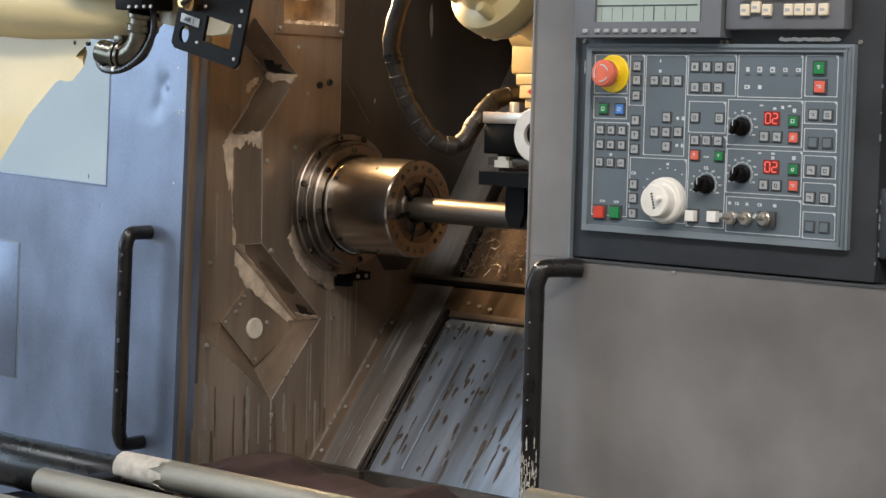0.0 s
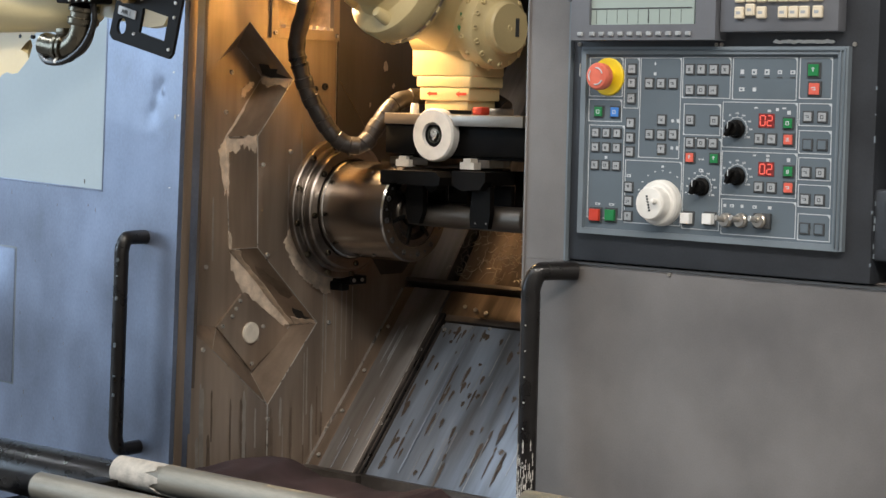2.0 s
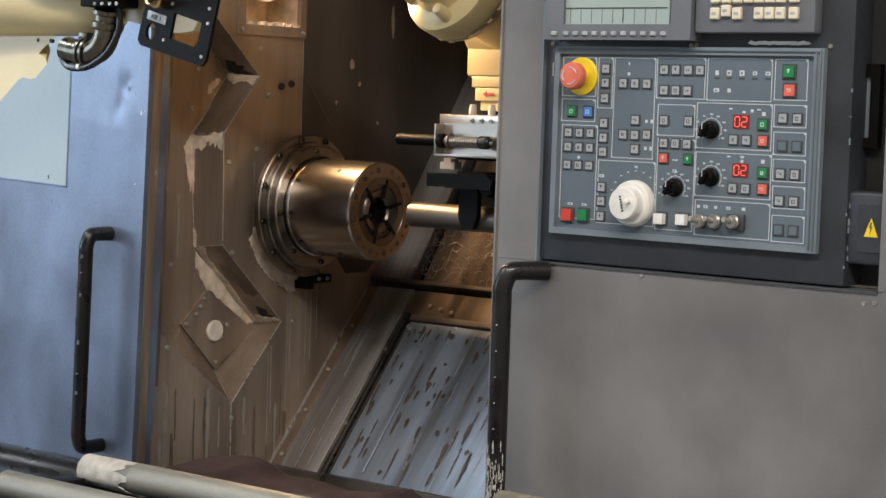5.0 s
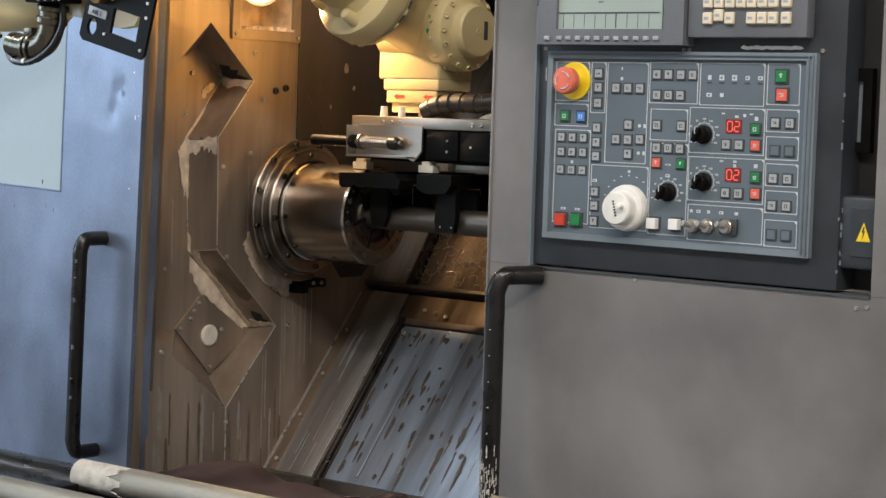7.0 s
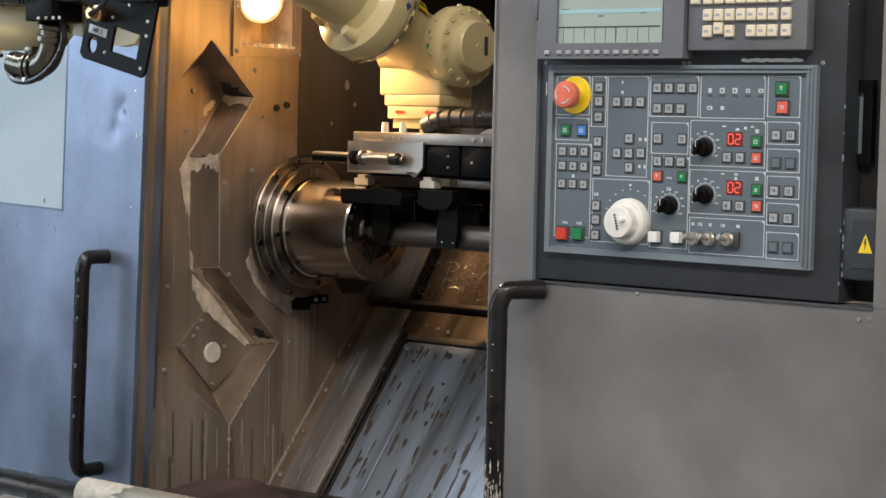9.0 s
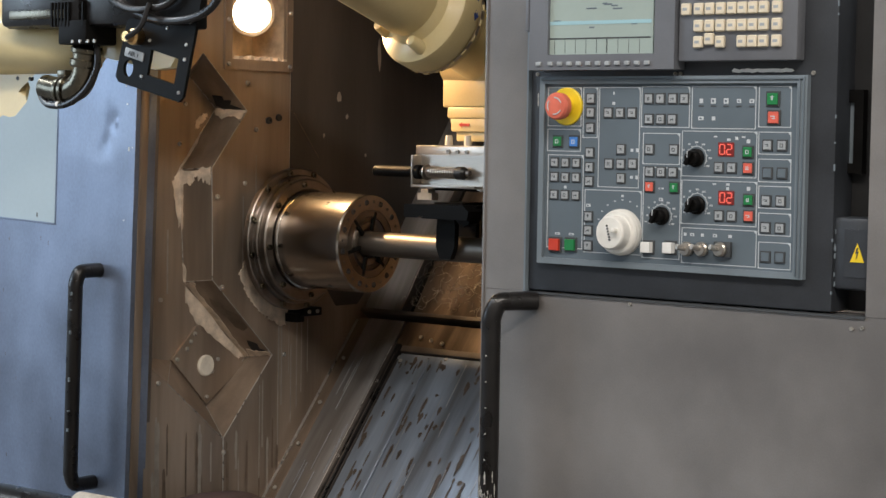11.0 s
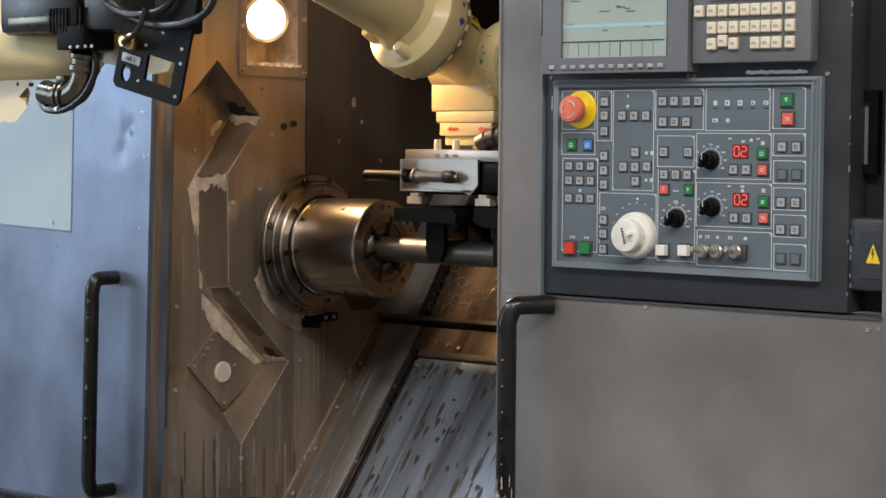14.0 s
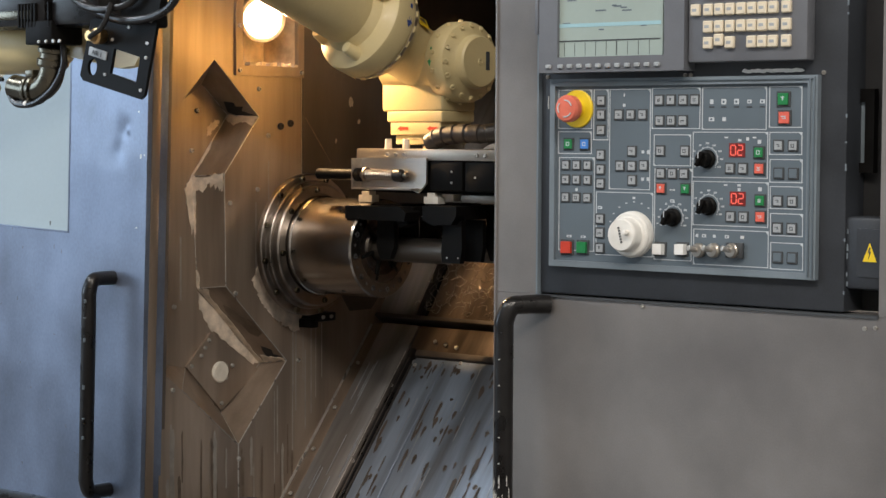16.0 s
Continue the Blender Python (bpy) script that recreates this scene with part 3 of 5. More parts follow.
# ---- doors ----
def left_door():
    d = thing("sliding_door", "open grey-blue painted steel sliding door with frosted window and bow handle", "door")
    pane = [(-0.9, 1.10), (-0.205, 1.10), (-0.205, 1.72), (-0.9, 1.72)]
    skin = sheet([(-1.25, 0.22), (0.012, 0.22), (0.012, 1.98), (-1.25, 1.98)], [pane, [(-0.125, 1.17), (-0.008, 1.17), (-0.008, 1.37), (-0.125, 1.37)]], lambda u, v, w: Vector((u, w, v)), 0.05)
    bmesh.ops.bevel(skin, geom=[e for e in skin.edges if e.calc_length() > 1.2 and all(v.co.y < 0.001 and v.co.x > 0 for v in e.verts)], offset=0.004, segments=2, affect="EDGES")
    skin = part("door_skin", skin, "door", d, smooth=False)
    part("window_pane", box(-0.905, -0.2, 0.0012, 0.02, 1.095, 1.725), "pane", d, "pale frosted window pane")
    for x0, x1, z0, z1 in ((-0.905, -0.200, 1.096, 1.10), (-0.205, -0.201, 1.096, 1.73)):
        part("window_gasket", box(x0, x1, -0.0006, 0.014, z0, z1, 0.0005), "door", d)
    part("hatch", box(-0.75, -0.462, -0.0025, 0.004, 0.69, 0.962, 0.002), "door", d, "flush hatch with a thin dark joint")
    part("hatch_joint", box(-0.753, -0.459, -0.0008, 0.004, 0.687, 0.965, 0.001), "bezel", d)
    part("edge_channel", box(-0.010, 0.009, 0.051, 0.062, 0.22, 1.98, 0.002), "trim", d)
    part("edge_channel", box(0.0125, 0.0145, 0.010, 0.030, 0.22, 1.98, 0.0008), "steel", d)
    h = bow("handle", (-0.075, 0.002, 1.022), (-0.075, 0.002, 0.624), (0, -0.058, 0), 0.0135, "rubber", d, "black bow handle, paint chipped")
    for k in range(8):
        z = 0.64 + 0.36 * random.random()
        part("paint_chip", box(-0.0715, -0.0690 + 0.001 * random.random(), -0.0715, -0.067, z, z + 0.002 + 0.006 * random.random() ** 2), "bezel", h)
    # dent near the edge
    dent = bmesh.new()
    grid = []
    for i in range(40):
        row = []
        for j in range(51):
            x, z = -0.125 + 0.117 * i / 39, 1.17 + 0.2 * j / 50
            fade = min(1, i / 6, (39 - i) / 6, j / 8, (50 - j) / 8)
            g1 = math.exp(-((x + 0.050) / 0.016) ** 2 - ((z - 1.298) / 0.020) ** 2)
            g2 = math.exp(-((x + 0.062) / 0.012) ** 2 - ((z - 1.262) / 0.018) ** 2)
            g3 = math.exp(-((x + 0.040) / 0.004) ** 2 - ((z - 1.296) / 0.006) ** 2)
            row.append(dent.verts.new((x, fade * (0.0022 * g1 + 0.0017 * g2 - 0.0020 * g3 + 0.0004 * noise.noise(Vector((x * 60, 0, z * 30)))), z)))
        grid.append(row)
    for a, b in zip(grid, grid[1:]):
        for j in range(50):
            dent.faces.new((a[j], b[j], b[j + 1], a[j + 1]))
    part("dent", dent, "door", d)
    for k in range(22):
        x, z = -0.5 + 0.47 * random.random(), 0.62 + 0.5 * random.random()
        part("scratch", box(x, x + 0.0008, -0.0004, 0.001, z, z + 0.002 + 0.007 * random.random()), "trim", d)
    for k in range(7):
        x, z = -0.02 + 0.028 * random.random(), 1.1 + 0.35 * random.random()
        part("scratch", box(x, x + 0.001 + 0.002 * random.random(), -0.0008, 0.001, z, z + 0.002 + 0.006 * random.random()), "spray", d)
    lean = Matrix.Translation((0, 0, 1.0)) @ Matrix.Rotation(radians(2.0), 4, "Y") @ Matrix.Translation((0, 0, -1.0))
    d.matrix_world = lean


left_door()


def right_door():
    d = thing("sliding_door", "grey textured steel door with chipped black bow handle, slid open", "door")
    part("door_skin", box(0.825, 1.9, 0.0, 0.05, 0.22, 1.047), "skin", d)
    part("door_skin", box(0.825, 0.906, 0.0, 0.05, 1.0475, 1.98), "skin", d)
    part("door_skin", box(1.482, 1.9, 0.0, 0.05, 1.0475, 1.98), "skin", d)
    part("edge_fold", box(0.8225, 0.8275, -0.003, 0.052, 0.22, 1.98, 0.002), "skin", d)
    part("pendant_rim", box(0.9045, 0.9075, -0.003, 0.02, 1.047, 1.98), "bezel", d)
    part("pendant_rim", box(0.9045, 1.482, -0.003, 0.02, 1.0445, 1.0475), "ink", d)
    h = bow("handle", (0.928, 0.0, 1.033), (0.928, 0.0, 0.605), (-0.042, -0.058, 0), 0.0148, "rubber", d, "black bow handle with worn silver lower end")
    for k in range(150):
        z = 0.630 + 0.13 * random.random() ** 1.6
        a = 0.2 + 2.4 * random.random()
        c = Vector((0.886 + 0.0144 * math.sin(a - 1.2), -0.058 - 0.0144 * math.cos(a - 1.2), z))
        w, ln = 0.0004 + 0.0012 * random.random() ** 2, 0.004 + 0.018 * random.random() ** 2
        flake = [(-w, 0), (-w * 0.2, ln * 0.3), (-w * 1.2, ln * 0.55), (0, ln), (w * 0.8, ln * 0.6), (w * 0.3, ln * 0.35), (w, ln * 0.05)]
        nn = Vector((math.sin(a - 1.2), -math.cos(a - 1.2), 0))
        tt = Vector((-nn.y, nn.x, 0))
        part("paint_chip", prism(flake, lambda u, v, t: c + tt * u + Vector((0, 0, v)) + nn * t, 0.0009), "spray", h, smooth=False)
    for z in (0.68, 0.73, 0.79, 0.83, 0.87, 0.91, 0.95):
        part("paint_chip", box(0.888, 0.8895, -0.0745, -0.072, z, z + 0.0015), "spray", h)
    for x, z in ((1.462, 1.03), (1.478, 1.032), (1.10, 1.04)):
        screw((x, 0, z), (0, -1, 0), 0.003, d)
    return d


right_door()


# ---- control pendant ----
def pendant():
    p = thing("control_pendant", "dark grey machine control pendant with screen, keys and red button", "control panel")
    part("housing", box(0.909, 1.428, -0.006, 0.10, 1.050, 1.75, 0.003), "pendant", p, "charcoal painted steel housing")
    plate = part("panel_frame", sheet([(0.932, 1.093), (1.388, 1.093), (1.388, 1.377), (0.932, 1.377)], [[(0.941, 1.102), (1.372, 1.102), (1.372, 1.366), (0.941, 1.366)]], lambda u, v, w: Vector((u, -0.016 + w, v)), 0.012), "bezel", p, "grey moulded frame", smooth=False)
    part("panel_rib", box(1.3755, 1.378, -0.0185, -0.014, 1.097, 1.373, 0.0008), "panel", plate)
    part("panel_rib", box(1.382, 1.3845, -0.0185, -0.014, 1.095, 1.375, 0.0008), "panel", plate)
    part("panel_rib", box(0.936, 1.384, -0.0185, -0.014, 1.371, 1.3735, 0.0008), "panel", plate)
    film = part("panel_film", box(0.9405, 1.3725, -0.010, -0.005, 1.1015, 1.3665), "panel", p, "blue-grey printed panel film")
    F = -0.010

    def ring(x0, x1, z0, z1, w=0.0011, cut=True):
        outer = [(x0, z0), (x1, z0), (x1, z1), (x0, z1)]
        inner = [(x0 + w, z0 + w), (x1 - w, z0 + w), (x1 - w, z1 - w), (x0 + w, z1 - w)]
        part("print_line", sheet(outer, [inner], lambda u, v, t: Vector((u, F - 0.0006 + t, v)), 0.0006), "line", film, smooth=False)
        if cut:
            part("print_corner", prism([(x1 - 0.006, z1), (x1, z1), (x1, z1 - 0.006)], lambda u, v, t: Vector((u, F - 0.0008 + t, v)), 0.0006), "line", film, smooth=False)
            part("print_corner", prism([(x0, z0 + 0.004), (x0, z0), (x0 + 0.004, z0)], lambda u, v, t: Vector((u, F - 0.0008 + t, v)), 0.0006), "line", film, smooth=False)

    for r in ((0.944, 1.006, 1.302, 1.361), (1.009, 1.036, 1.285, 1.361), (1.038, 1.111, 1.212, 1.361), (0.944, 1.006, 1.264, 1.298), (0.946, 1.012, 1.117, 1.259), (1.015, 1.117, 1.113, 1.208),
              (1.113, 1.196, 1.302, 1.362), (1.199, 1.305, 1.301, 1.362), (1.309, 1.361, 1.304, 1.362), (1.117, 1.181, 1.248, 1.294), (1.184, 1.308, 1.232, 1.298), (1.185, 1.310, 1.163, 1.227),
              (1.187, 1.311, 1.106, 1.158), (1.119, 1.184, 1.110, 1.244), (1.310, 1.362, 1.266, 1.298), (1.311, 1.363, 1.227, 1.260), (1.312, 1.364, 1.190, 1.222), (1.313, 1.365, 1.152, 1.184), (1.314, 1.366, 1.105, 1.143)):
        ring(*r)

    # square push buttons: a black collar and a cap with a small printed mark
    collar_me = {}
    # small signs, as bars (x, z, half width, half height) in shares of the cap
    GLYPHS = [
        [(0, 0.06, 0.05, 0.14), (-0.07, 0.12, 0.05, 0.03), (0.07, 0.12, 0.05, 0.03)],
        [(-0.12, 0, 0.03, 0.15), (0.12, 0, 0.03, 0.15), (0, 0.13, 0.12, 0.03), (0, -0.13, 0.12, 0.03)],
        [(-0.05, 0.08, 0.14, 0.03), (0.05, -0.06, 0.12, 0.03), (0.1, 0.02, 0.03, 0.1)],
        [(0, 0, 0.17, 0.035), (0.1, 0, 0.04, 0.1), (-0.14, -0.12, 0.04, 0.04)],
        [(-0.08, -0.02, 0.04, 0.14), (0.07, 0.03, 0.04, 0.12), (0, -0.12, 0.1, 0.03)],
        [(0, 0.1, 0.15, 0.03), (0, 0, 0.09, 0.03), (0, -0.1, 0.15, 0.03)],
    ]

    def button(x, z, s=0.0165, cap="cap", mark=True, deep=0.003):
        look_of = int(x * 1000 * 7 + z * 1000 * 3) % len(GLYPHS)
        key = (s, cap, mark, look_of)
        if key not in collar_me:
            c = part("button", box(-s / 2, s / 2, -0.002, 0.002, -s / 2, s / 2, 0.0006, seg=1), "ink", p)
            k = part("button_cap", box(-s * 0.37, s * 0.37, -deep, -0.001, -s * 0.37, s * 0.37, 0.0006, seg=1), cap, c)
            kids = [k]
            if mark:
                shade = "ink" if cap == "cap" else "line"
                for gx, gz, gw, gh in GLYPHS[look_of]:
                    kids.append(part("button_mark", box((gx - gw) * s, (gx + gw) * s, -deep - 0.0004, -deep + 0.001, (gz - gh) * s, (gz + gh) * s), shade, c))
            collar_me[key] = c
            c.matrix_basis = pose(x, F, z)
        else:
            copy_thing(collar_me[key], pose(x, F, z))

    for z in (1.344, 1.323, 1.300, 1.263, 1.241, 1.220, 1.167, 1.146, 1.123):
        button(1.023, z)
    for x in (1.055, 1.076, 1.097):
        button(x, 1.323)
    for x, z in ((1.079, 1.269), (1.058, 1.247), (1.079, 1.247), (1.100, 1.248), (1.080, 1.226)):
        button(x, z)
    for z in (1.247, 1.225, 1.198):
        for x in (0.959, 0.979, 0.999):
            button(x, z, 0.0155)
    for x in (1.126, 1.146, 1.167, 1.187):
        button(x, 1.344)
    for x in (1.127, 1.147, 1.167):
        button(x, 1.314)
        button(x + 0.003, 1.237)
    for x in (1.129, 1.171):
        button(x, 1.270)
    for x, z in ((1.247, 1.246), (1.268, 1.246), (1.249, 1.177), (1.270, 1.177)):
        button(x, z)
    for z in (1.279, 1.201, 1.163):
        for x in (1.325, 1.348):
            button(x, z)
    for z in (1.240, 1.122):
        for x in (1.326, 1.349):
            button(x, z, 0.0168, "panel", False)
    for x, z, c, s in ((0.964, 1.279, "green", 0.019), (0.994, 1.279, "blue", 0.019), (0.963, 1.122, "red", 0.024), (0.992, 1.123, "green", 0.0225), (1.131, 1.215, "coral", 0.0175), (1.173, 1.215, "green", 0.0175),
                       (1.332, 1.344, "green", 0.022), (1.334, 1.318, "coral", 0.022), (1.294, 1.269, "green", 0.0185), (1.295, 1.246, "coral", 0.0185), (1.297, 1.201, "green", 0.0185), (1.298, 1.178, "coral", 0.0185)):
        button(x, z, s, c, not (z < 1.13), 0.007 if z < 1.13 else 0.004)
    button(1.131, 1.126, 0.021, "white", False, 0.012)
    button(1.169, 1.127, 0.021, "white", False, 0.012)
    # number windows with the reading 02
    for x, z in ((1.258, 1.272), (1.260, 1.203)):
        win = part("led_window", box(x - 0.013, x + 0.013, F - 0.001, F + 0.002, z - 0.010, z + 0.010), "ledback", p, "small red number window")
        segs = {"0": "abcdef", "2": "abged"}
        for k, ch in enumerate("02"):
            cx = x - 0.0058 + 0.0115 * k
            place = {"a": (0, 0.007, 1), "g": (0, 0, 1), "d": (0, -0.007, 1), "f": (-0.004, 0.0035, 0), "b": (0.004, 0.0035, 0), "e": (-0.004, -0.0035, 0), "c": (0.004, -0.0035, 0)}
            bm = bmesh.new()
            for s in segs[ch]:
                dx, dz, flat = place[s]
                w, h = (0.0032, 0.0009) if flat else (0.0009, 0.0030)
                box(cx + dx - w, cx + dx + w, F - 0.0018, F - 0.0012, z + dz - h, z + dz + h, bm=bm)
            part("digit", bm, "digit", win)
    # rotary switches with a dial of ticks
    for x, z in ((1.209, 1.259), (1.212, 1.191), (1.152, 1.173)):
        knob = part("rotary_switch", lathe([(0, 0.0135), (0.004, 0.0135), (0.006, 0.0105), (0.018, 0.010), (0.019, 0.009), (0.019, 0.0001)], (x, F, z), (0, -1, 0), 28), "black", p, "black rotary switch")
        grip = box(-0.0032, 0.0032, -0.026, -0.018, -0.011, 0.011, 0.0015)
        for v in grip.verts:
            v.co = pose(x, F, z, 0, 25, 0) @ v.co
        part("grip", grip, "black", knob)
        part("pointer", box(x - 0.0006, x + 0.0006, F - 0.0265, F - 0.0255, z + 0.001, z + 0.010), "line", knob)
        arc = [radians(-125 + 250 * k / 24) for k in range(25)]
        rim = [(x + 0.0163 * math.sin(a), z + 0.0163 * math.cos(a)) for a in arc] + [(x + 0.0172 * math.sin(a), z + 0.0172 * math.cos(a)) for a in arc[::-1]]
        part("dial_ring", prism(rim, lambda u, v, t: Vector((u, F - 0.0005 + t, v)), 0.0005), "line", film, smooth=False)
        for k in range(9):
            a = radians(-120 + 30 * k)
            cx, cz, w = x + 0.0235 * math.sin(a), z + 0.0225 * math.cos(a), 0.0022 + 0.0006 * (k % 3)
            for q in range(2 if k < 4 else 3):
                part("dial_number", box(cx - w + 0.0019 * q, cx - w + 0.0019 * q + 0.0012, F - 0.0005, F + 0.0003, cz - 0.0013, cz + 0.0013), "line", film)
        for k in range(11):
            a = radians(-130 + 26 * k)
            s = Vector((x + 0.0182 * math.sin(a), F - 0.0005, z + 0.0182 * math.cos(a)))
            part("dial_mark", box(s.x - 0.0007, s.x + 0.0007, F - 0.0005, F + 0.0005, s.z - 0.0007, s.z + 0.0007), "line", film)
    # handwheel
    wheel = part("handwheel", lathe([(0, 0.0345), (0.008, 0.0345), (0.010, 0.0335), (0.013, 0.0335), (0.016, 0.031), (0.016, 0.0265), (0.017, 0.0252), (0.033, 0.0245), (0.036, 0.0225), (0.036, 0.0001)], (1.084, F, 1.146), (0, -1, 0), 56), "disc", p, "off-white jog handwheel with a crank knob")
    part("crank_knob", lathe([(0.035, 0.0036), (0.042, 0.0042), (0.046, 0.0036), (0.047, 0.002), (0.047, 0.0001)], (1.096, F, 1.150), (0, -1, 0), 20), "disc", wheel)
    bars = bmesh.new()
    for k in range(6):
        box(-0.0006, 0.0026, -0.0368, -0.0355, -0.012 + 0.0042 * k, -0.0093 + 0.0042 * k, bm=bars)
    for v in bars.verts:
        v.co = pose(1.082, F, 1.146, 0, -14, 0) @ v.co
    part("wheel_print", bars, "ink", wheel)
    for k in range(9):
        a = radians(-72 + 18 * k)
        part("dial_mark", box(1.083 + 0.044 * math.sin(a) - 0.0015, 1.083 + 0.044 * math.sin(a) + 0.0015, F - 0.0005, F + 0.0005, 1.150 + 0.044 * math.cos(a) - 0.0008, 1.150 + 0.044 * math.cos(a) + 0.0008), "line", film)
    # emergency stop
    es = part("emergency_stop", lathe([(0, 0.0285), (0.003, 0.0285), (0.004, 0.027), (0.004, 0.0001)], (0.980, F, 1.332), (0, -1, 0), 48), "yellow", p, "red mushroom button on a yellow disc")
    part("stem", lathe([(0.003, 0.014), (0.012, 0.013), (0.017, 0.014)], (0.980, F, 1.332), (0, -1, 0), 32), "yellow", es)
    part("mushroom_head", lathe([(0.014, 0.015), (0.018, 0.020), (0.029, 0.0205), (0.033, 0.018), (0.034, 0.012), (0.0335, 0.0001)], (0.980, F, 1.332), (0, -1, 0), 40), "estop", es)
    for a0 in (20, 140, 260):
        bm = bmesh.new()
        pts = [Vector((0.980 + 0.0125 * math.cos(radians(a0 + 9 * k)), F - 0.0343, 1.332 + 0.0125 * math.sin(radians(a0 + 9 * k)))) for k in range(9)]
        part("arrow_print", tube(pts, 0.0011, 6, bm), "line", es)
    # key switches
    for x, z, b in ((1.200, 1.127, 0), (1.225, 1.128, 0), (1.256, 1.129, 1)):
        if b:
            part("switch_block", box(x - 0.012, x + 0.016, F - 0.006, F, z - 0.011, z + 0.011, 0.001), "ink", p)
        ks = part("key_switch", lathe([(0, 0.0105), (0.006, 0.0105), (0.008, 0.0085), (0.010, 0.0085), (0.010, 0.0001)], (x, F - 0.004, z), (0, -1, 0), 24), "alu", p, "metal toggle switch")
        bm = cyl((x, F - 0.012, z), (x - 0.006, F - 0.026, z + 0.004), 0.003, 0.0046, 14, 0.001)
        part("lever", bm, "bolt", ks)
    # printed marks
    for x, z, w, h in ((1.215, 1.341, 5, 6), (1.235, 1.341, 7, 7), (1.256, 1.341, 7, 7), (1.277, 1.341, 6, 5), (1.298, 1.341, 7, 5), (1.215, 1.316, 8, 5), (1.236, 1.316, 5, 5), (1.262, 1.286, 5, 3), (1.275, 1.288, 4, 4),
                       (1.240, 1.290, 5, 2), (1.286, 1.290, 5, 2), (1.294, 1.284, 5, 5), (1.296, 1.217, 5, 5), (1.262, 1.222, 5, 3), (1.262, 1.216, 4, 4), (1.240, 1.222, 5, 2), (0.966, 1.139, 8, 3), (0.992, 1.139, 8, 3),
                       (1.098, 1.268, 4, 4), (1.108, 1.268, 5, 5), (1.098, 1.228, 4, 4), (1.108, 1.228, 5, 5), (1.193, 1.148, 4, 4), (1.205, 1.148, 6, 4), (1.222, 1.148, 4, 4), (1.243, 1.148, 6, 4), (1.268, 1.148, 5, 4),
                       (1.064, 1.337, 4, 4), (1.064, 1.352, 2, 4), (1.022, 1.184, 7, 4), (1.150, 1.197, 6, 4), (1.083, 1.200, 4, 3), (1.352, 1.100, 8, 2), (0.979, 1.210, 4, 4), (1.150, 1.213, 8, 2)):
        k = 0.0011
        part("print_mark", box(x - w * k / 2, x + w * k / 2, F - 0.0006, F + 0.0004, z - h * k / 2, z + h * k / 2), "line", film)
        if w > 5:
            part("print_mark", box(x - w * k / 4, x + w * k / 6, F - 0.0008, F + 0.0004, z - h * k / 4, z + h * k / 5), "panel", film)
    for x in (1.215, 1.235, 1.256, 1.277, 1.298):
        part("indicator", box(x - 0.0042, x + 0.0042, F - 0.0007, F + 0.0004, 1.3325, 1.3345), "ink", film)
    # screen unit, key unit
    scr = part("screen_unit", sheet([(0.918, 1.386), (1.176, 1.386), (1.176, 1.66), (0.918, 1.66)], [[(0.952, 1.409), (1.142, 1.409), (1.142, 1.57), (0.952, 1.57)]], lambda u, v, w: Vector((u + 0.007, -0.036 + w, v)), 0.030), "unit", p, "grey screen unit with a row of soft keys", smooth=False)
    part("lcd", box(0.951, 1.143, -0.030, -0.026, 1.408, 1.571), "screen", scr, "pale grey-green screen")
    part("lcd_band", box(0.954, 1.139, -0.0306, -0.029, 1.432, 1.434), "ink", scr)
    for k in range(9):
        part("lcd_line", box(0.968 + 0.019 * k, 0.9686 + 0.019 * k, -0.0304, -0.029, 1.411, 1.431), "ink", scr)
    part("lcd_band", box(0.955, 1.14, -0.0304, -0.029, 1.4535, 1.459), "cyan", scr)
    part("lcd_box", box(1.062, 1.0626, -0.0305, -0.029, 1.411, 1.433), "ink", scr)
    for k in range(22):
        x, z = 0.958 + 0.16 * random.random(), 1.44 + 0.12 * random.random()
        part("lcd_text", box(x, x + 0.008 + 0.014 * random.random(), -0.0303, -0.029, z, z + 0.0022), "panel", scr)
    for k in range(12):
        x = 0.944 + 0.0172 * k - (0.005 if k == 0 else 0.0)
        part("soft_key", box(x, x + 0.0095, -0.0395, -0.035, 1.392, 1.3985, 0.0012, seg=1), "cap", scr)
    part("hinge", box(0.912, 0.919, -0.03, -0.005, 1.445, 1.50, 0.002), "unit", scr)
    keys = part("key_unit", box(1.186, 1.378, -0.030, -0.006, 1.397, 1.66, 0.003), "unit", p, "grey key unit with ivory keys")
    rows_of = ((1.424, (1.221, 1.239, 1.257, 1.292, 1.309, 1.326, 1.347)), (1.447, (1.221, 1.239, 1.257, 1.275, 1.292, 1.309, 1.326, 1.347)), (1.471, (1.200, 1.221, 1.239, 1.257, 1.275, 1.292, 1.309, 1.326, 1.347)),
               (1.495, (1.221, 1.239, 1.257, 1.275, 1.292, 1.309, 1.326, 1.347)), (1.519, (1.221, 1.239, 1.257, 1.275, 1.292, 1.309, 1.326, 1.347)), (1.543, (1.221, 1.239, 1.257, 1.275, 1.292, 1.309, 1.326, 1.347)))
    first = None
    for z, xs in rows_of:
        for x in xs:
            if first is None:
                first = part("key", box(-0.0075, 0.0075, -0.006, 0.001, -0.0085, 0.0085, 0.0015, seg=1), "key", keys)
                part("key_print", box(-0.004, 0.003, -0.0065, -0.005, -0.002, 0.002), "cap", first)
                first.matrix_basis = pose(x, -0.030, z)
            else:
                copy_thing(first, pose(x, -0.030, z + (0.004 if x in (1.239, 1.275) and z < 1.43 else 0)))
    for x, z in ((0.921, 1.381), (1.168, 1.380), (1.177, 1.380), (1.392, 1.380)):
        screw((x, -0.006, z), (0, -1, 0), 0.0032, p)
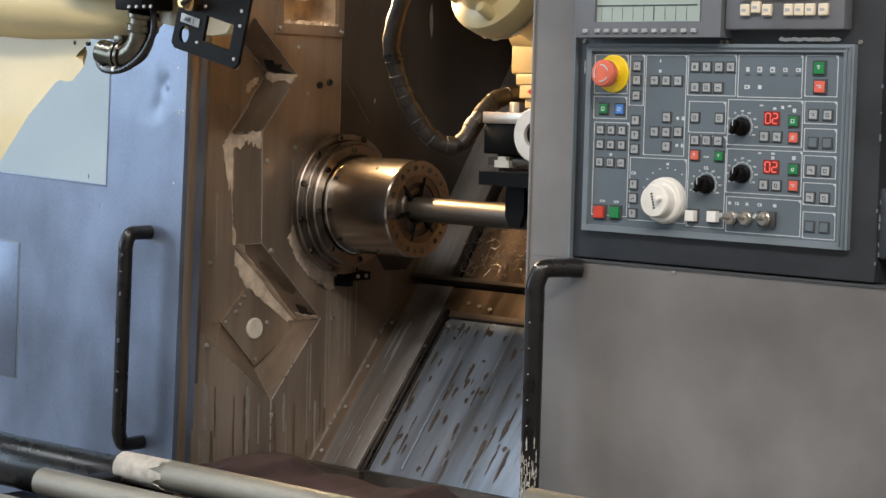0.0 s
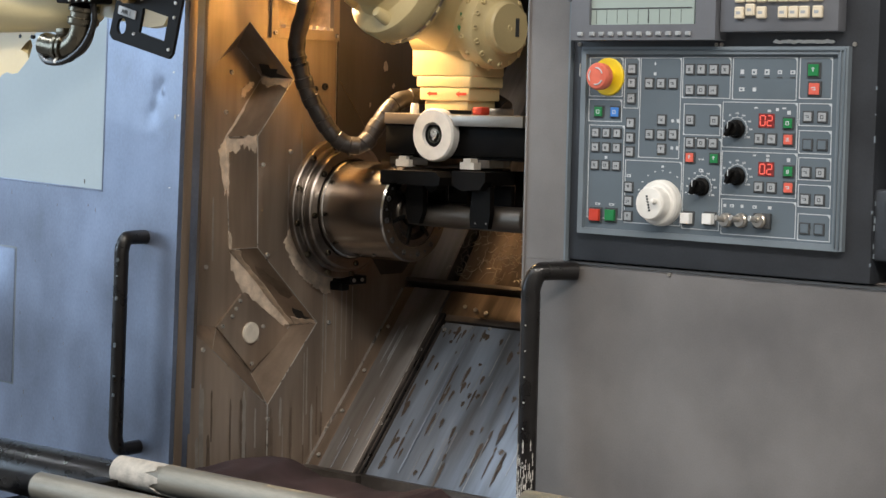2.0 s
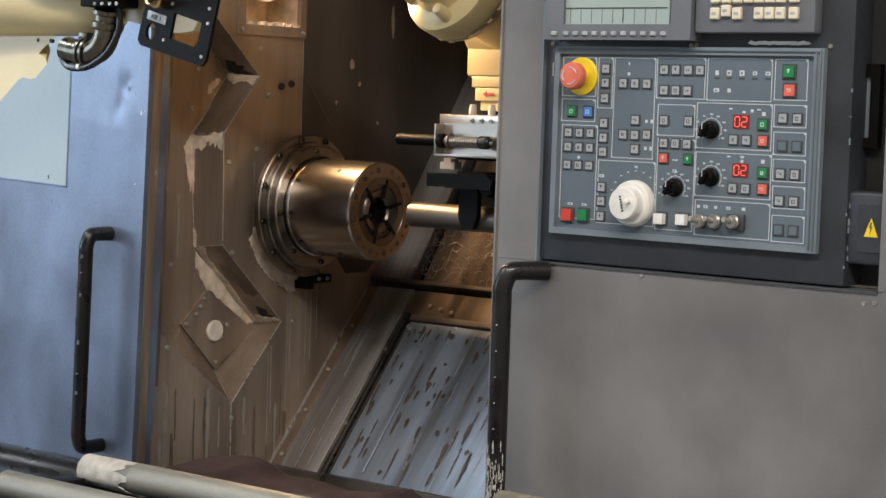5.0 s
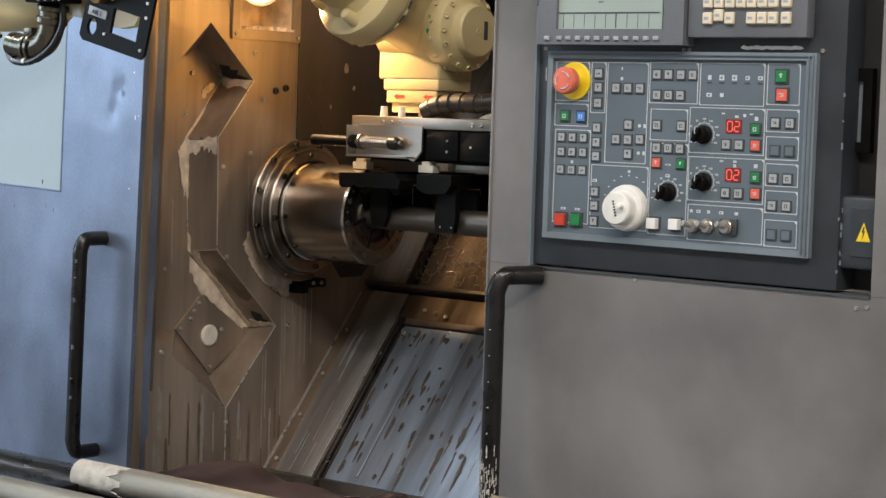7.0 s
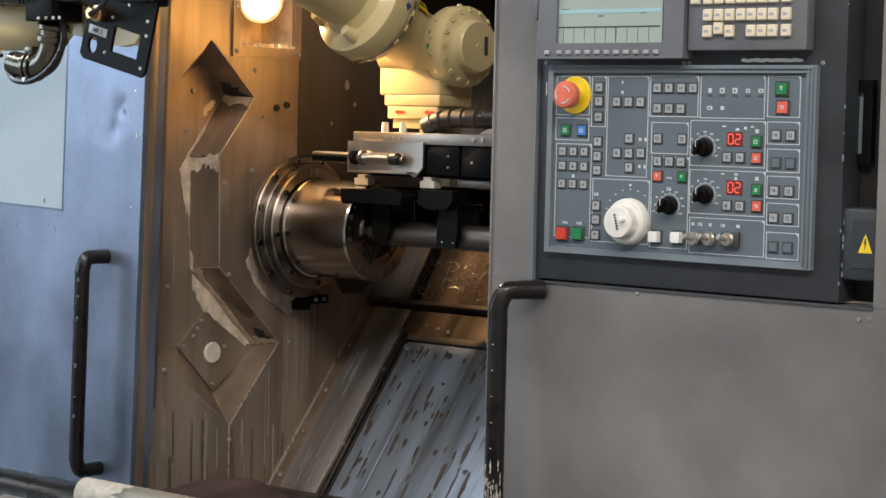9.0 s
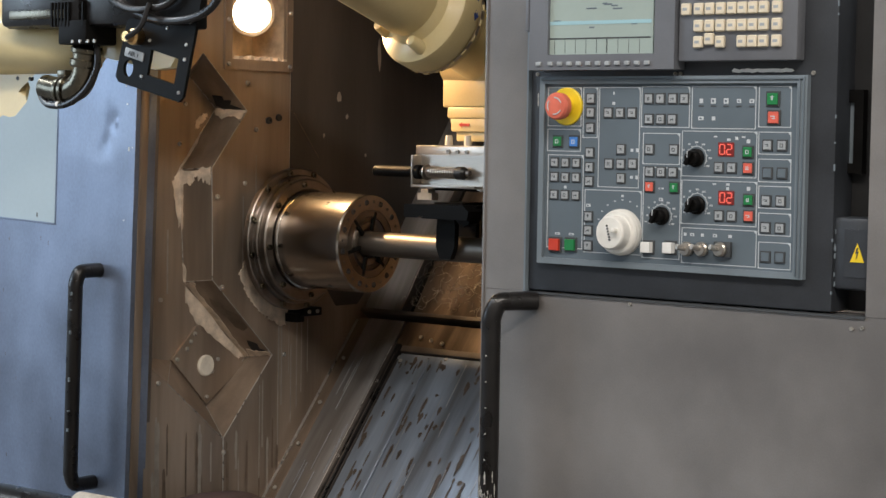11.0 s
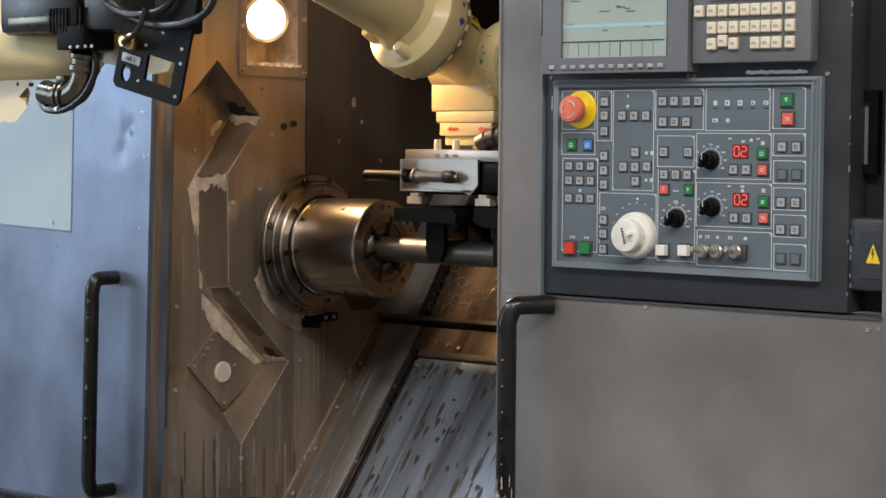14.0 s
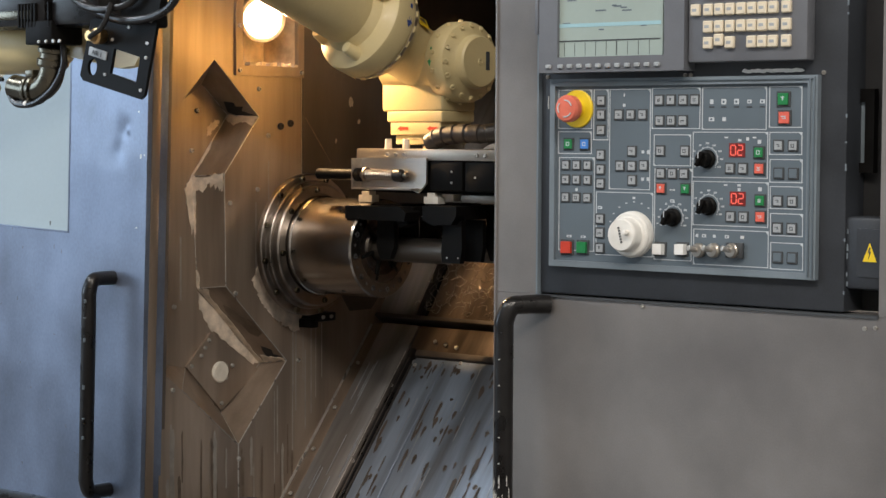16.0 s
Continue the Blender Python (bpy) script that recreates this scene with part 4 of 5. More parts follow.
    top = [(1.262 + 0.1 * k / 24, 1.3865 + 0.0022 * noise.noise(Vector((k * 0.55, 0, 0))) - 0.0025 * (k in (0, 24))) for k in range(25)]
    low = [(1.262 + 0.1 * k / 24, 1.3815 + 0.0022 * noise.noise(Vector((k * 0.55, 4, 0))) + 0.002 * (k in (0, 24))) for k in range(24, -1, -1)]
    part("label_strip", prism(top + low, lambda u, v, w: Vector((u, -0.0075 + w, v)), 0.0015), "white", p, "worn white label remnant", smooth=False)
    part("scratch", box(0.922, 0.9232, -0.0068, -0.005, 1.332, 1.352), "spray", p)
    p.location.y = 0.009
    for k in range(9):
        z = 1.052 + 0.5 * random.random()
        part("scratch", box(1.4262, 1.4282, -0.0064, -0.004, z, z + 0.002 + 0.01 * random.random() ** 2), "bezel", p)


pendant()


def side_recess():
    r = thing("cable_recess", "recess beside the pendant, its shade painted dark, with a slotted pull plate", "recess")
    # the near-black back holds the recess's shade in its colour
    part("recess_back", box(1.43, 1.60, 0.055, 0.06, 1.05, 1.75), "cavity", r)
    slot = sheet([(1.452, 1.236), (1.492, 1.236), (1.492, 1.352), (1.452, 1.352)], [[(1.458, 1.25), (1.478, 1.25), (1.478, 1.334), (1.458, 1.334)]], lambda u, v, w: Vector((u - 0.03, 0.04 + w, v + 0.006)), 0.012)
    part("pull_plate", slot, "black", r, smooth=False)
    part("slot_insert", box(1.428, 1.45, 0.045, 0.05, 1.254, 1.342), "bezel", r)
    b = thing("junction_box", "worn grey metal junction box with a yellow warning triangle", "electrical box")
    part("body", box(1.437, 1.50, 0.008, 0.06, 1.082, 1.182, 0.006), "pendant", b)
    part("sticker", box(1.456, 1.498, 0.0065, 0.0085, 1.10, 1.166), "pendant", b)
    part("triangle", prism([(1.4615, 1.121), (1.4825, 1.121), (1.472, 1.147)], lambda u, v, w: Vector((u + 0.004, 0.0057 + w, v)), 0.001), "yellow", b, "yellow warning triangle", smooth=False)
    part("bolt_sign", prism([(1.4745, 1.143), (1.4725, 1.135), (1.475, 1.136), (1.4735, 1.127), (1.4775, 1.138), (1.475, 1.137), (1.4767, 1.143)], lambda u, v, w: Vector((u + 0.001, 0.0049 + w, v - 0.002)), 0.001), "ink", b, smooth=False)
    for ob in (r, b):
        ob.location.x = -0.012
    for k in range(9):
        z = 1.083 + 0.097 * random.random()
        part("scratch", box(1.4365, 1.439 + 0.004 * random.random(), 0.0075, 0.014, z, z + 0.002 + 0.006 * random.random()), "bezel", b)


side_recess()


# ---- chuck ----


def chuck():
    c = thing("chuck", "turned steel collet chuck with bolted flange and slotted collet", "chuck")
    c0 = (0, CY, CZ)
    part("spindle_nose", lathe([(0.0, 0.082), (0.040, 0.082)], c0, (1, 0, 0), 72), "chuck_dark", c)
    part("flange", lathe([(0.036, 0.136), (0.038, 0.140), (0.049, 0.140), (0.051, 0.138), (0.051, 0.1275), (0.052, 0.127), (0.052, 0.08)], c0, (1, 0, 0), 96), "chuck_dark", c, "dark oily flange ring")
    part("flange_step", lathe([(0.051, 0.1265), (0.060, 0.1265), (0.062, 0.125), (0.062, 0.10)], c0, (1, 0, 0), 96), "chuck_dark", c)
    part("collar", lathe([(0.061, 0.120), (0.074, 0.120), (0.077, 0.1175), (0.077, 0.100), (0.072, 0.098)], c0, (1, 0, 0), 96), "chuck_dark", c)
    body = part("body", lathe([(0.06, 0.097), (0.084, 0.097), (0.086, 0.0945), (0.236, 0.0945), (0.240, 0.0925), (0.240, 0.066), (0.235, 0.065)], c0, (1, 0, 0), 96, closed=True), "chuck", c, "brushed turned steel body")
    part("face_ring", lathe([(0.228, 0.0655), (0.238, 0.0655), (0.2385, 0.052), (0.235, 0.051), (0.228, 0.051)], c0, (1, 0, 0), 72, closed=True), "chuck_dark", c)
    # collet of six jaws with slots between them
    for k in range(6):
        a0, a1 = radians(60 * k + 14 + 6.5), radians(60 * k + 74 - 6.5)
        bm = bmesh.new()
        n = 10
        for r0, r1, x1 in ((0.026, 0.050, 0.236),):
            grid = []
            for i in range(n + 1):
                a = a0 + (a1 - a0) * i / n
                grid.append([bm.verts.new((x, CY + r * math.cos(a), CZ + r * math.sin(a))) for x, r in ((0.20, r0), (x1 - 0.006, r0), (x1 - 0.002, r0 + 0.004), (x1, r1 - 0.010), (x1 - 0.004, r1 - 0.008), (x1, r1), (0.20, r1))])
            for g, h in zip(grid, grid[1:]):
                for j in range(len(g)):
                    bm.faces.new((g[j], h[j], h[(j + 1) % len(g)], g[(j + 1) % len(g)]))
            bm.faces.new(grid[0]), bm.faces.new(grid[-1])
        part("collet_jaw", bm, "chuck_dark", c)
    # black boxes set in the gaps carry the shade of the slots
    for k in range(6):
        a = radians(60 * k + 14)
        slot = box(0.2330, 0.2392, 0.026, 0.063, -0.0036, 0.0036, 0.0008)
        for v in slot.verts:
            v.co = pose(0, CY, CZ) @ Matrix.Rotation(a, 4, "X") @ v.co
        part("collet_slot", slot, "black", c)
    part("bore", lathe([(0.10, 0.051), (0.205, 0.051), (0.205, 0.026), (0.10, 0.026)], c0, (1, 0, 0), 48, closed=True), "cavity", c)

    # added black disc in place of the deep shade inside the bore
    part("bore_plug", cyl((0.09, CY, CZ), (0.10, CY, CZ), 0.05, seg=40), "black", c)

    def bolts(n, r, x, size, off, name):
        for k in range(n):
            a = 2 * math.pi * k / n + off
            head = screw((x, CY + r * math.cos(a), CZ + r * math.sin(a)), (1, 0, 0), size, c, name)
            # face heads are dark, for the shade in their sunk holes
            head.data.materials[0] = M["cavity" if name.startswith("face") else "zinc"]
    bolts(12, 0.133, 0.0508, 0.0062, 0.2, "flange_bolt")
    bolts(8, 0.109, 0.0768, 0.0058, 0.1, "collar_bolt")
    bolts(12, 0.080, 0.2362, 0.0056, 0.15, "face_bolt")
    bolts(12, 0.081, 0.2386, 0.0026, 0.41, "face_pin")
    for a in (0.4, 2.2, 4.2):
        part("index_mark", cyl((0.18, CY + 0.0935 * math.cos(a), CZ + 0.0935 * math.sin(a)), (0.18, CY + 0.0952 * math.cos(a), CZ + 0.0952 * math.sin(a)), 0.004, seg=16), "cavity", c)
    cl = thing("sensor_block", "small black sensor block under the chuck", "sensor")
    part("block", box(0.0, 0.05, CY + 0.026, CY + 0.075, CZ - 0.155, CZ - 0.138, 0.002), "black", cl)
    part("block", box(0.0, 0.035, CY + 0.018, CY + 0.04, CZ - 0.168, CZ - 0.15, 0.002), "black", cl)
    screw((0.05, CY + 0.036, CZ - 0.146), (1, 0, 0), 0.004, cl)
    screw((0.05, CY + 0.060, CZ - 0.146), (1, 0, 0), 0.004, cl)


chuck()


# ---- work bars ----
def work_bar(label, x_tip, length):
    b = thing("work_bar", label, "metal bar")
    prof = [(0, 0.020), (0.003, 0.0235), (length - 0.003, 0.0235), (length, 0.020), (length, 0.0001)]
    part("bar", lathe([(0, 0.0001)] + prof, (x_tip, CY, CZ), (1, 0, 0), 48), "bar", b)
    return b


BAR_A_TIP, BAR_B_TIP = 0.171, 0.125
bar_a = work_bar("turned round steel bar held in the chuck", BAR_A_TIP, 0.345)
bar_b = work_bar("bright round steel bar carried by the gripper", BAR_B_TIP, 0.457)


# ---- robot ----
AX, AY, WX = 0.375, 0.45, 0.33      # upright axis of the gripper; wrist block
robot = thing("robot_arm", "cream painted industrial robot arm with black twin gripper", "robot")


def robot_wrist():
    # wrist axis n, forearm rising to the front along back, block hanging below the wrist
    n = Vector((0.9945, -0.1045, 0))
    fh = Vector((-0.1045, -0.9945, 0))
    J = Vector((0.312, 0.45, 1.428))
    back = (fh * math.cos(radians(23)) + Vector((0, 0, math.sin(radians(23))))).normalized()
    up = n.cross(back).normalized()
    if up.z < 0:
        up = -up
    fore = part("forearm", lathe([(0.12, 0.05), (0.185, 0.055), (0.23, 0.062), (0.30, 0.064), (0.75, 0.082), (1.15, 0.095)], J, back, 56), "cream", robot, "tapered cream forearm")
    part("collar", lathe([(0.115, 0.060), (0.118, 0.078), (0.123, 0.086), (0.134, 0.090), (0.139, 0.094), (0.150, 0.095), (0.152, 0.0985), (0.184, 0.100), (0.192, 0.098), (0.197, 0.092), (0.205, 0.070), (0.222, 0.061)], J, back, 64), "cream", robot)
    band = part("collar_groove", lathe([(0.1375, 0.0925), (0.138, 0.0955), (0.144, 0.0958), (0.1445, 0.0925)], J, back, 64, closed=True), "alu", fore, "thin bright band")
    for k in range(20):
        q = 2 * math.pi * k / 20
        m = J + back * 0.141 + (n * math.cos(q) + up * math.sin(q)) * 0.0958
        part("band_gap", cyl(m - (n * -math.sin(q) + up * math.cos(q)) * 0.006, m + (n * -math.sin(q) + up * math.cos(q)) * 0.006, 0.0026, seg=8), "cream", band)
    for ang in (-68, -150, 30, 120):
        r = n * math.cos(radians(ang)) + up * math.sin(radians(ang))
        part("lug", cyl(J + back * 0.188 + r * 0.080, J + back * 0.228 + r * 0.078, 0.014, 0.010, 24, 0.004), "cream", fore)

    def wrap_on(name, q, ang, outline, r, material, label=""):
        """A thin sticker bent round the forearm: outline as (along, round)."""
        bm = prism(outline, lambda u, v, w: J + back * (q + u) + (n * math.cos(radians(ang) + v / r) + up * math.sin(radians(ang) + v / r)) * (r + w), 0.0008)
        return part(name, bm, material, fore, label, smooth=False)
    wrap_on("arrow_sticker", 0.160, 8, [(-0.003, -0.006), (-0.003, 0.030), (0.003, 0.030), (0.003, -0.006), (0.007, -0.006), (0, -0.018), (-0.007, -0.006)], 0.0992, "navy", "blue arrow sticker")
    # hub of the wrist and the bolted cap on its side
    part("wrist_hub", lathe([(-0.085, 0.052), (-0.080, 0.060), (0.060, 0.062), (0.075, 0.066)], J, n, 56), "cream", robot)
    part("neck", lathe([(0.0, 0.056), (0.07, 0.057), (0.10, 0.062), (0.125, 0.066)], J, back, 48), "cream", robot)
    part("warning_sticker", prism([(0.072, -0.013), (0.106, -0.013), (0.106, 0.013), (0.072, 0.013)], lambda u, v, w: J + back * u + (n * math.cos(0.75 + v / 0.062) + up * math.sin(0.75 + v / 0.062)) * (0.0660 + w), 0.0008), "yellow", fore, "yellow warning sticker", smooth=False)
    part("sticker_sign", prism([(0.080, -0.006), (0.098, 0.001), (0.080, 0.008)], lambda u, v, w: J + back * u + (n * math.cos(0.75 + v / 0.062) + up * math.sin(0.75 + v / 0.062)) * (0.0670 + w), 0.0006), "ink", fore, smooth=False)
    cap = part("wrist_cap", lathe([(0.060, 0.066), (0.064, 0.073), (0.070, 0.0755), (0.104, 0.0755), (0.110, 0.073), (0.116, 0.062), (0.119, 0.054), (0.122, 0.0505), (0.135, 0.0485), (0.139, 0.0455), (0.140, 0.0001)], J, n, 64), "cream", robot, "round bolted cream cap")
    wide = Vector((-n.y, n.x, 0))
    for row, (q, r, axis_out, size) in enumerate(((0.1125, 0.0665, 0.75, 0.0052), (0.086, 0.0752, 0.0, 0.0046))):
        for k in range(16 if row == 0 else 14):
            a = 2 * math.pi * (k + 0.5 * row) / (16 if row == 0 else 14)
            o = wide * math.cos(a) + Vector((0, 0, math.sin(a)))
            screw(J + n * q + o * r, n * axis_out + o * (1 - axis_out * 0.6), size, cap, "cap_bolt").data.materials[0] = M["cream"]
    on_cap = lambda u, v, w: J + n * (0.140 + w) + wide * u + Vector((0, 0, v))
    part("label_plate", prism([(0.012, -0.015), (0.021, -0.015), (0.021, 0.019), (0.012, 0.019)], on_cap, 0.0012), "ink", cap, smooth=False)
    part("plug", lathe([(0, 0.0065), (0.0015, 0.006), (0.0015, 0.0035), (0.0005, 0.003), (0.0005, 0.0001)], J + n * 0.140 + wide * -0.002, n, 20), "cream", cap)
    part("arrow_sticker", prism([(-0.002, 0.018), (0.002, 0.018), (0.002, -0.008), (0.005, -0.008), (0, -0.018), (-0.005, -0.008), (-0.002, -0.008)], lambda u, v, w: J + n * (0.080 + u) + (-wide * math.cos(v / 0.0755 + 0.12) + Vector((0, 0, math.sin(v / 0.0755 + 0.12)))) * (0.0757 + w), 0.0006), "green", cap, "green arrow sticker", smooth=False)

    def block(name, a0, a1, b0, b1, z0, z1, bevel):
        bm = box(a0, a1, b0, b1, z0, z1, bevel, seg=3)
        for v in bm.verts:
            v.co = Vector((J.x, J.y, 0)) + n * v.co.x + fh * v.co.y + Vector((0, 0, v.co.z))
        return part(name, bm, "cream", robot)
    body = block("wrist_block", -0.083, 0.082, -0.046, 0.044, 1.336, 1.432, 0.006)
    block("wrist_block", -0.070, 0.081, -0.044, 0.043, 1.316, 1.338, 0.004)
    block("flange_plate", -0.062, 0.074, -0.042, 0.041, 1.292, 1.317, 0.003)
    block("flange_plate", -0.052, 0.066, -0.038, 0.036, 1.274, 1.293, 0.003)
    for k in range(5):
        z = 1.346 + 0.018 * k
        screw(Vector((J.x, J.y, z)) - n * 0.083 + fh * 0.030, -n, 0.0045, body, "side_bolt").data.materials[0] = M["cream"]
    for u in (-0.040, 0.040):
        part("arrow_sticker", prism([(u, 0), (u + 0.009, 0.005), (u + 0.009, 0.0025), (u + 0.028, 0.0025), (u + 0.028, -0.0025), (u + 0.009, -0.0025), (u + 0.009, -0.005)], lambda a, b, w: Vector((J.x, J.y, 1.3045 + b)) + n * a + fh * (0.0412 + w), 0.001), "red", robot, "small red arrow sticker", smooth=False)


robot_wrist()


def gripper():
    """Built about its own upright axis, at height 0 = 1.245 m; the pusher side looks to the front."""
    plate = part("gripper", box(-0.122, 0.215, -0.088, 0.088, 0.0, 0.021, 0.002), "alu", robot, "machined aluminium gripper plate with black jaws")
    part("body_block", box(-0.115, 0.07, -0.068, 0.068, -0.056, 0.0, 0.003), "black", plate)
    part("body_block", box(0.058, 0.135, -0.086, 0.086, -0.056, -0.001, 0.003), "black", plate)
    part("body_block", box(0.138, 0.214, -0.084, 0.084, -0.056, -0.001, 0.003), "black", plate)
    part("rail_plate", box(-0.105, 0.20, -0.06, 0.06, -0.062, -0.056, 0.002), "black", plate)
    part("coupling", cyl((0.02, 0, 0.02), (0.02, 0, 0.034), 0.04, seg=32, bevel=0.002), "alu", plate)
    # pusher in its bent bracket
    br = bmesh.new()
    prism([(-0.106, 0.004), (0.056, 0.004), (0.056, -0.042), (0.036, -0.061), (0.020, -0.0545), (-0.106, -0.052)], lambda u, v, w: Vector((u, -0.094 + w, v)), 0.005, br)
    box(-0.106, 0.040, -0.118, -0.092, -0.0555, -0.051, 0.001, br)
    box(-0.1085, -0.104, -0.118, -0.089, -0.0555, 0.003, 0.001, br)
    bracket = part("pusher_bracket", br, "alu", plate, "bent polished bracket")
    part("pusher_rod", lathe([(0, 0.008), (0.003, 0.0105), (0.10, 0.0105), (0.10, 0.013), (0.112, 0.013)], (-0.205, -0.106, -0.028), (1, 0, 0), 28), "black", plate, "black pusher rod")
    coil = [Vector((-0.078 + 0.066 * k / 96, -0.106 + 0.0095 * math.cos(2 * math.pi * k / 8), -0.028 + 0.0095 * math.sin(2 * math.pi * k / 8))) for k in range(97)]
    part("spring", tube(coil, 0.0013, 6), "alu", plate, "bright coil spring")
    part("guide_pin", cyl((-0.10, -0.106, -0.028), (0.02, -0.106, -0.028), 0.0055, seg=16), "chuck_dark", plate)
    part("end_nut", lathe([(0, 0.009), (0.004, 0.012), (0.018, 0.012), (0.024, 0.008), (0.025, 0.0001)], (-0.012, -0.106, -0.028), (1, 0, 0), 24), "rubber", plate)
    part("washer", lathe([(0, 0.0145), (0.004, 0.0145)], (-0.082, -0.106, -0.028), (1, 0, 0), 24), "chuck_dark", plate)
    for x in (-0.044, -0.023, -0.002, 0.17, 0.19):
        screw((x, -0.088, 0.0105), (0, -1, 0), 0.0042, plate)
    for x, z in ((0.028, -0.042), (0.11, -0.02), (0.11, -0.04), (0.165, -0.03)):
        screw((x, -0.093 if x < 0.1 else -0.086, z), (0, -1, 0), 0.0022, plate)
    # white disc on the other side
    part("air_disc", lathe([(0, 0.046), (0.004, 0.050), (0.020, 0.050), (0.024, 0.047), (0.024, 0.024), (0.016, 0.0225)], (-0.002, 0.07, -0.018), (0, 1, 0), 56), "disc", plate, "thick white ring disc")
    part("disc_hub", lathe([(0, 0.0230), (0.017, 0.0230), (0.017, 0.014), (0.008, 0.013)], (-0.002, 0.07, -0.018), (0, 1, 0), 32), "black", plate)
    part("hub_ring", lathe([(0.0, 0.0155), (0.0185, 0.0155), (0.0185, 0.0125), (0.008, 0.012)], (-0.002, 0.07, -0.018), (0, 1, 0), 28), "zinc", plate)
    part("air_fitting", box(-0.105, -0.082, 0.05, 0.075, 0.021, 0.036, 0.003), "red", plate, "red air fitting")
    for x, y in ((-0.07, -0.055), (0.16, 0.06), (0.19, 0.03), (-0.03, -0.05)):
        part("fitting", cyl((x, y, 0.02), (x, y, 0.040), 0.0075, 0.006, 20, 0.001), "nylon", plate)
    # two jaw sets, one for each side
    for s in (1, -1):
        turn = pose(0, 0, 0, 0, 0, 0 if s > 0 else 180)
        yb = CY - AY

        def jaw(name, outline, y0, y1, material):
            bm = prism(outline, lambda u, v, w: Vector((u, y0 + w, v)), y1 - y0)
            for v in bm.verts:
                v.co = turn @ v.co
            part(name, bm, material, plate, smooth=False)
        zb = CZ - 1.245
        first, second, o, left = (-0.106, 0.056, 0.0, -0.118) if s > 0 else (-0.083, 0.077, -0.043, -0.148)
        for x in (first, second):
            jaw("carriage", [(x - 0.017, -0.080), (x + 0.017, -0.080), (x + 0.017, -0.067), (x + 0.009, -0.067), (x + 0.009, -0.060), (x - 0.009, -0.060), (x - 0.009, -0.067), (x - 0.017, -0.067)], yb - 0.034, yb - 0.014, "nylon")
        h0, h1, h2, h3 = -0.069 + o, -0.034 + o, 0.088 + o, 0.132 + o
        # hooks that close round the bar, with open space between them
        for y0, y1 in ((yb - 0.038, yb - 0.026), (yb + 0.025, yb + 0.035)):
            jaw("jaw", [(h0, -0.100), (h1, -0.100), (h1 + 0.004, -0.125), (h1 + 0.003, -0.165), (h1 - 0.006, -0.187), (h0 + 0.004, -0.187), (h0 - 0.005, -0.165), (h0 - 0.004, -0.125)], y0, y1, "black")
            jaw("jaw", [(h2 + 0.004, -0.110), (h3, -0.110), (h3 + 0.001, -0.160), (h3 - 0.004, -0.188), (h2 - 0.002, -0.188), (h2 - 0.004, -0.165), (h2, -0.130)], y0, y1, "black")
        for x in (h2 + 0.010, h3 - 0.008):
            bm = lathe([(0, 0.0018), (0.0008, 0.0016), (0.0008, 0.0001)], turn @ Vector((x, yb - 0.038, -0.178)), turn @ Vector((0, -1, 0)), 10)
            part("jaw_screw", bm, "bolt", plate)
        jaw("jaw_arm", [(left, -0.087), (left + 0.135, -0.085), (left + 0.150, -0.096), (left + 0.146, -0.112), (left + 0.043, -0.112), (left + 0.039, -0.107), (left + 0.028, -0.111), (left, -0.111)], yb - 0.078, yb - 0.036, "black")
        jaw("jaw_arm", [(h1 + 0.012, -0.086), (h1 + 0.060, -0.086), (h1 + 0.060, -0.104), (h1 + 0.048, -0.104), (h1 + 0.046, -0.119), (h1 + 0.030, -0.126), (h1 + 0.010, -0.110)], yb - 0.050, yb - 0.020, "black")
        jaw("jaw_arm", [(h2 - 0.034, -0.083), (h3 + 0.002, -0.083), (h3 + 0.002, -0.100), (h3 - 0.010, -0.116), (h2 - 0.010, -0.119), (h2 - 0.034, -0.110)], yb - 0.056, yb - 0.030, "black")
        jaw("jaw_bridge", [(h0 - 0.012, -0.083), (h1 + 0.020, -0.083), (h1 + 0.020, -0.103), (h0 - 0.012, -0.103)], yb - 0.036, yb + 0.034, "black")
        jaw("jaw_bridge", [(h2 - 0.030, -0.083), (h3, -0.083), (h3, -0.108), (h2 - 0.030, -0.103)], yb - 0.032, yb + 0.034, "black")
    part("slide_bar", box(0.118, 0.214, -0.070, 0.070, -0.077, -0.0625, 0.0015), "bar", plate, "bare steel slide bar")
    # wrapped supply hose that loops up from the plate
    path = smooth_path([(-0.055, -0.06, 0.032), (-0.025, -0.06, 0.044), (0.02, -0.058, 0.050), (0.07, -0.055, 0.050), (0.115, -0.025, 0.054), (0.142, 0.03, 0.042), (0.155, 0.07, 0.0), (0.171, 0.10, -0.042), (0.205, 0.135, -0.03), (0.238, 0.17, 0.04), (0.250, 0.19, 0.10), (0.252, 0.20, 0.15), (0.227, 0.20, 0.228), (0.20, 0.19, 0.34), (0.18, 0.18, 0.46)], 7)
    hose = part("supply_hose", tube(path, 0.0165, 18, wobble=0.05), "wrap", plate, "black wrapped supply hose")
    for k in range(3, 70, 4):
        c, t = path[k], (path[k + 1] - path[k]).normalized()
        part("hose_wrap", lathe([(-0.010, 0.0160), (-0.009, 0.0176), (0.008, 0.0182), (0.010, 0.0165)], c, t, 18), "wrap", hose)
    for k in (71, 73):
        c, t = path[k], (path[k + 1] - path[k]).normalized()
        part("hose_tie", lathe([(-0.003, 0.0185), (0.003, 0.0185)], c, t, 20), "rubber", hose)
    # the working side sits back from the turning axis, the disc and hose side ahead of it
    ahead = ("air_disc", "disc_hub", "air_fitting", "supply_hose")
    for v in plate.data.vertices:
        v.co.x -= 0.045
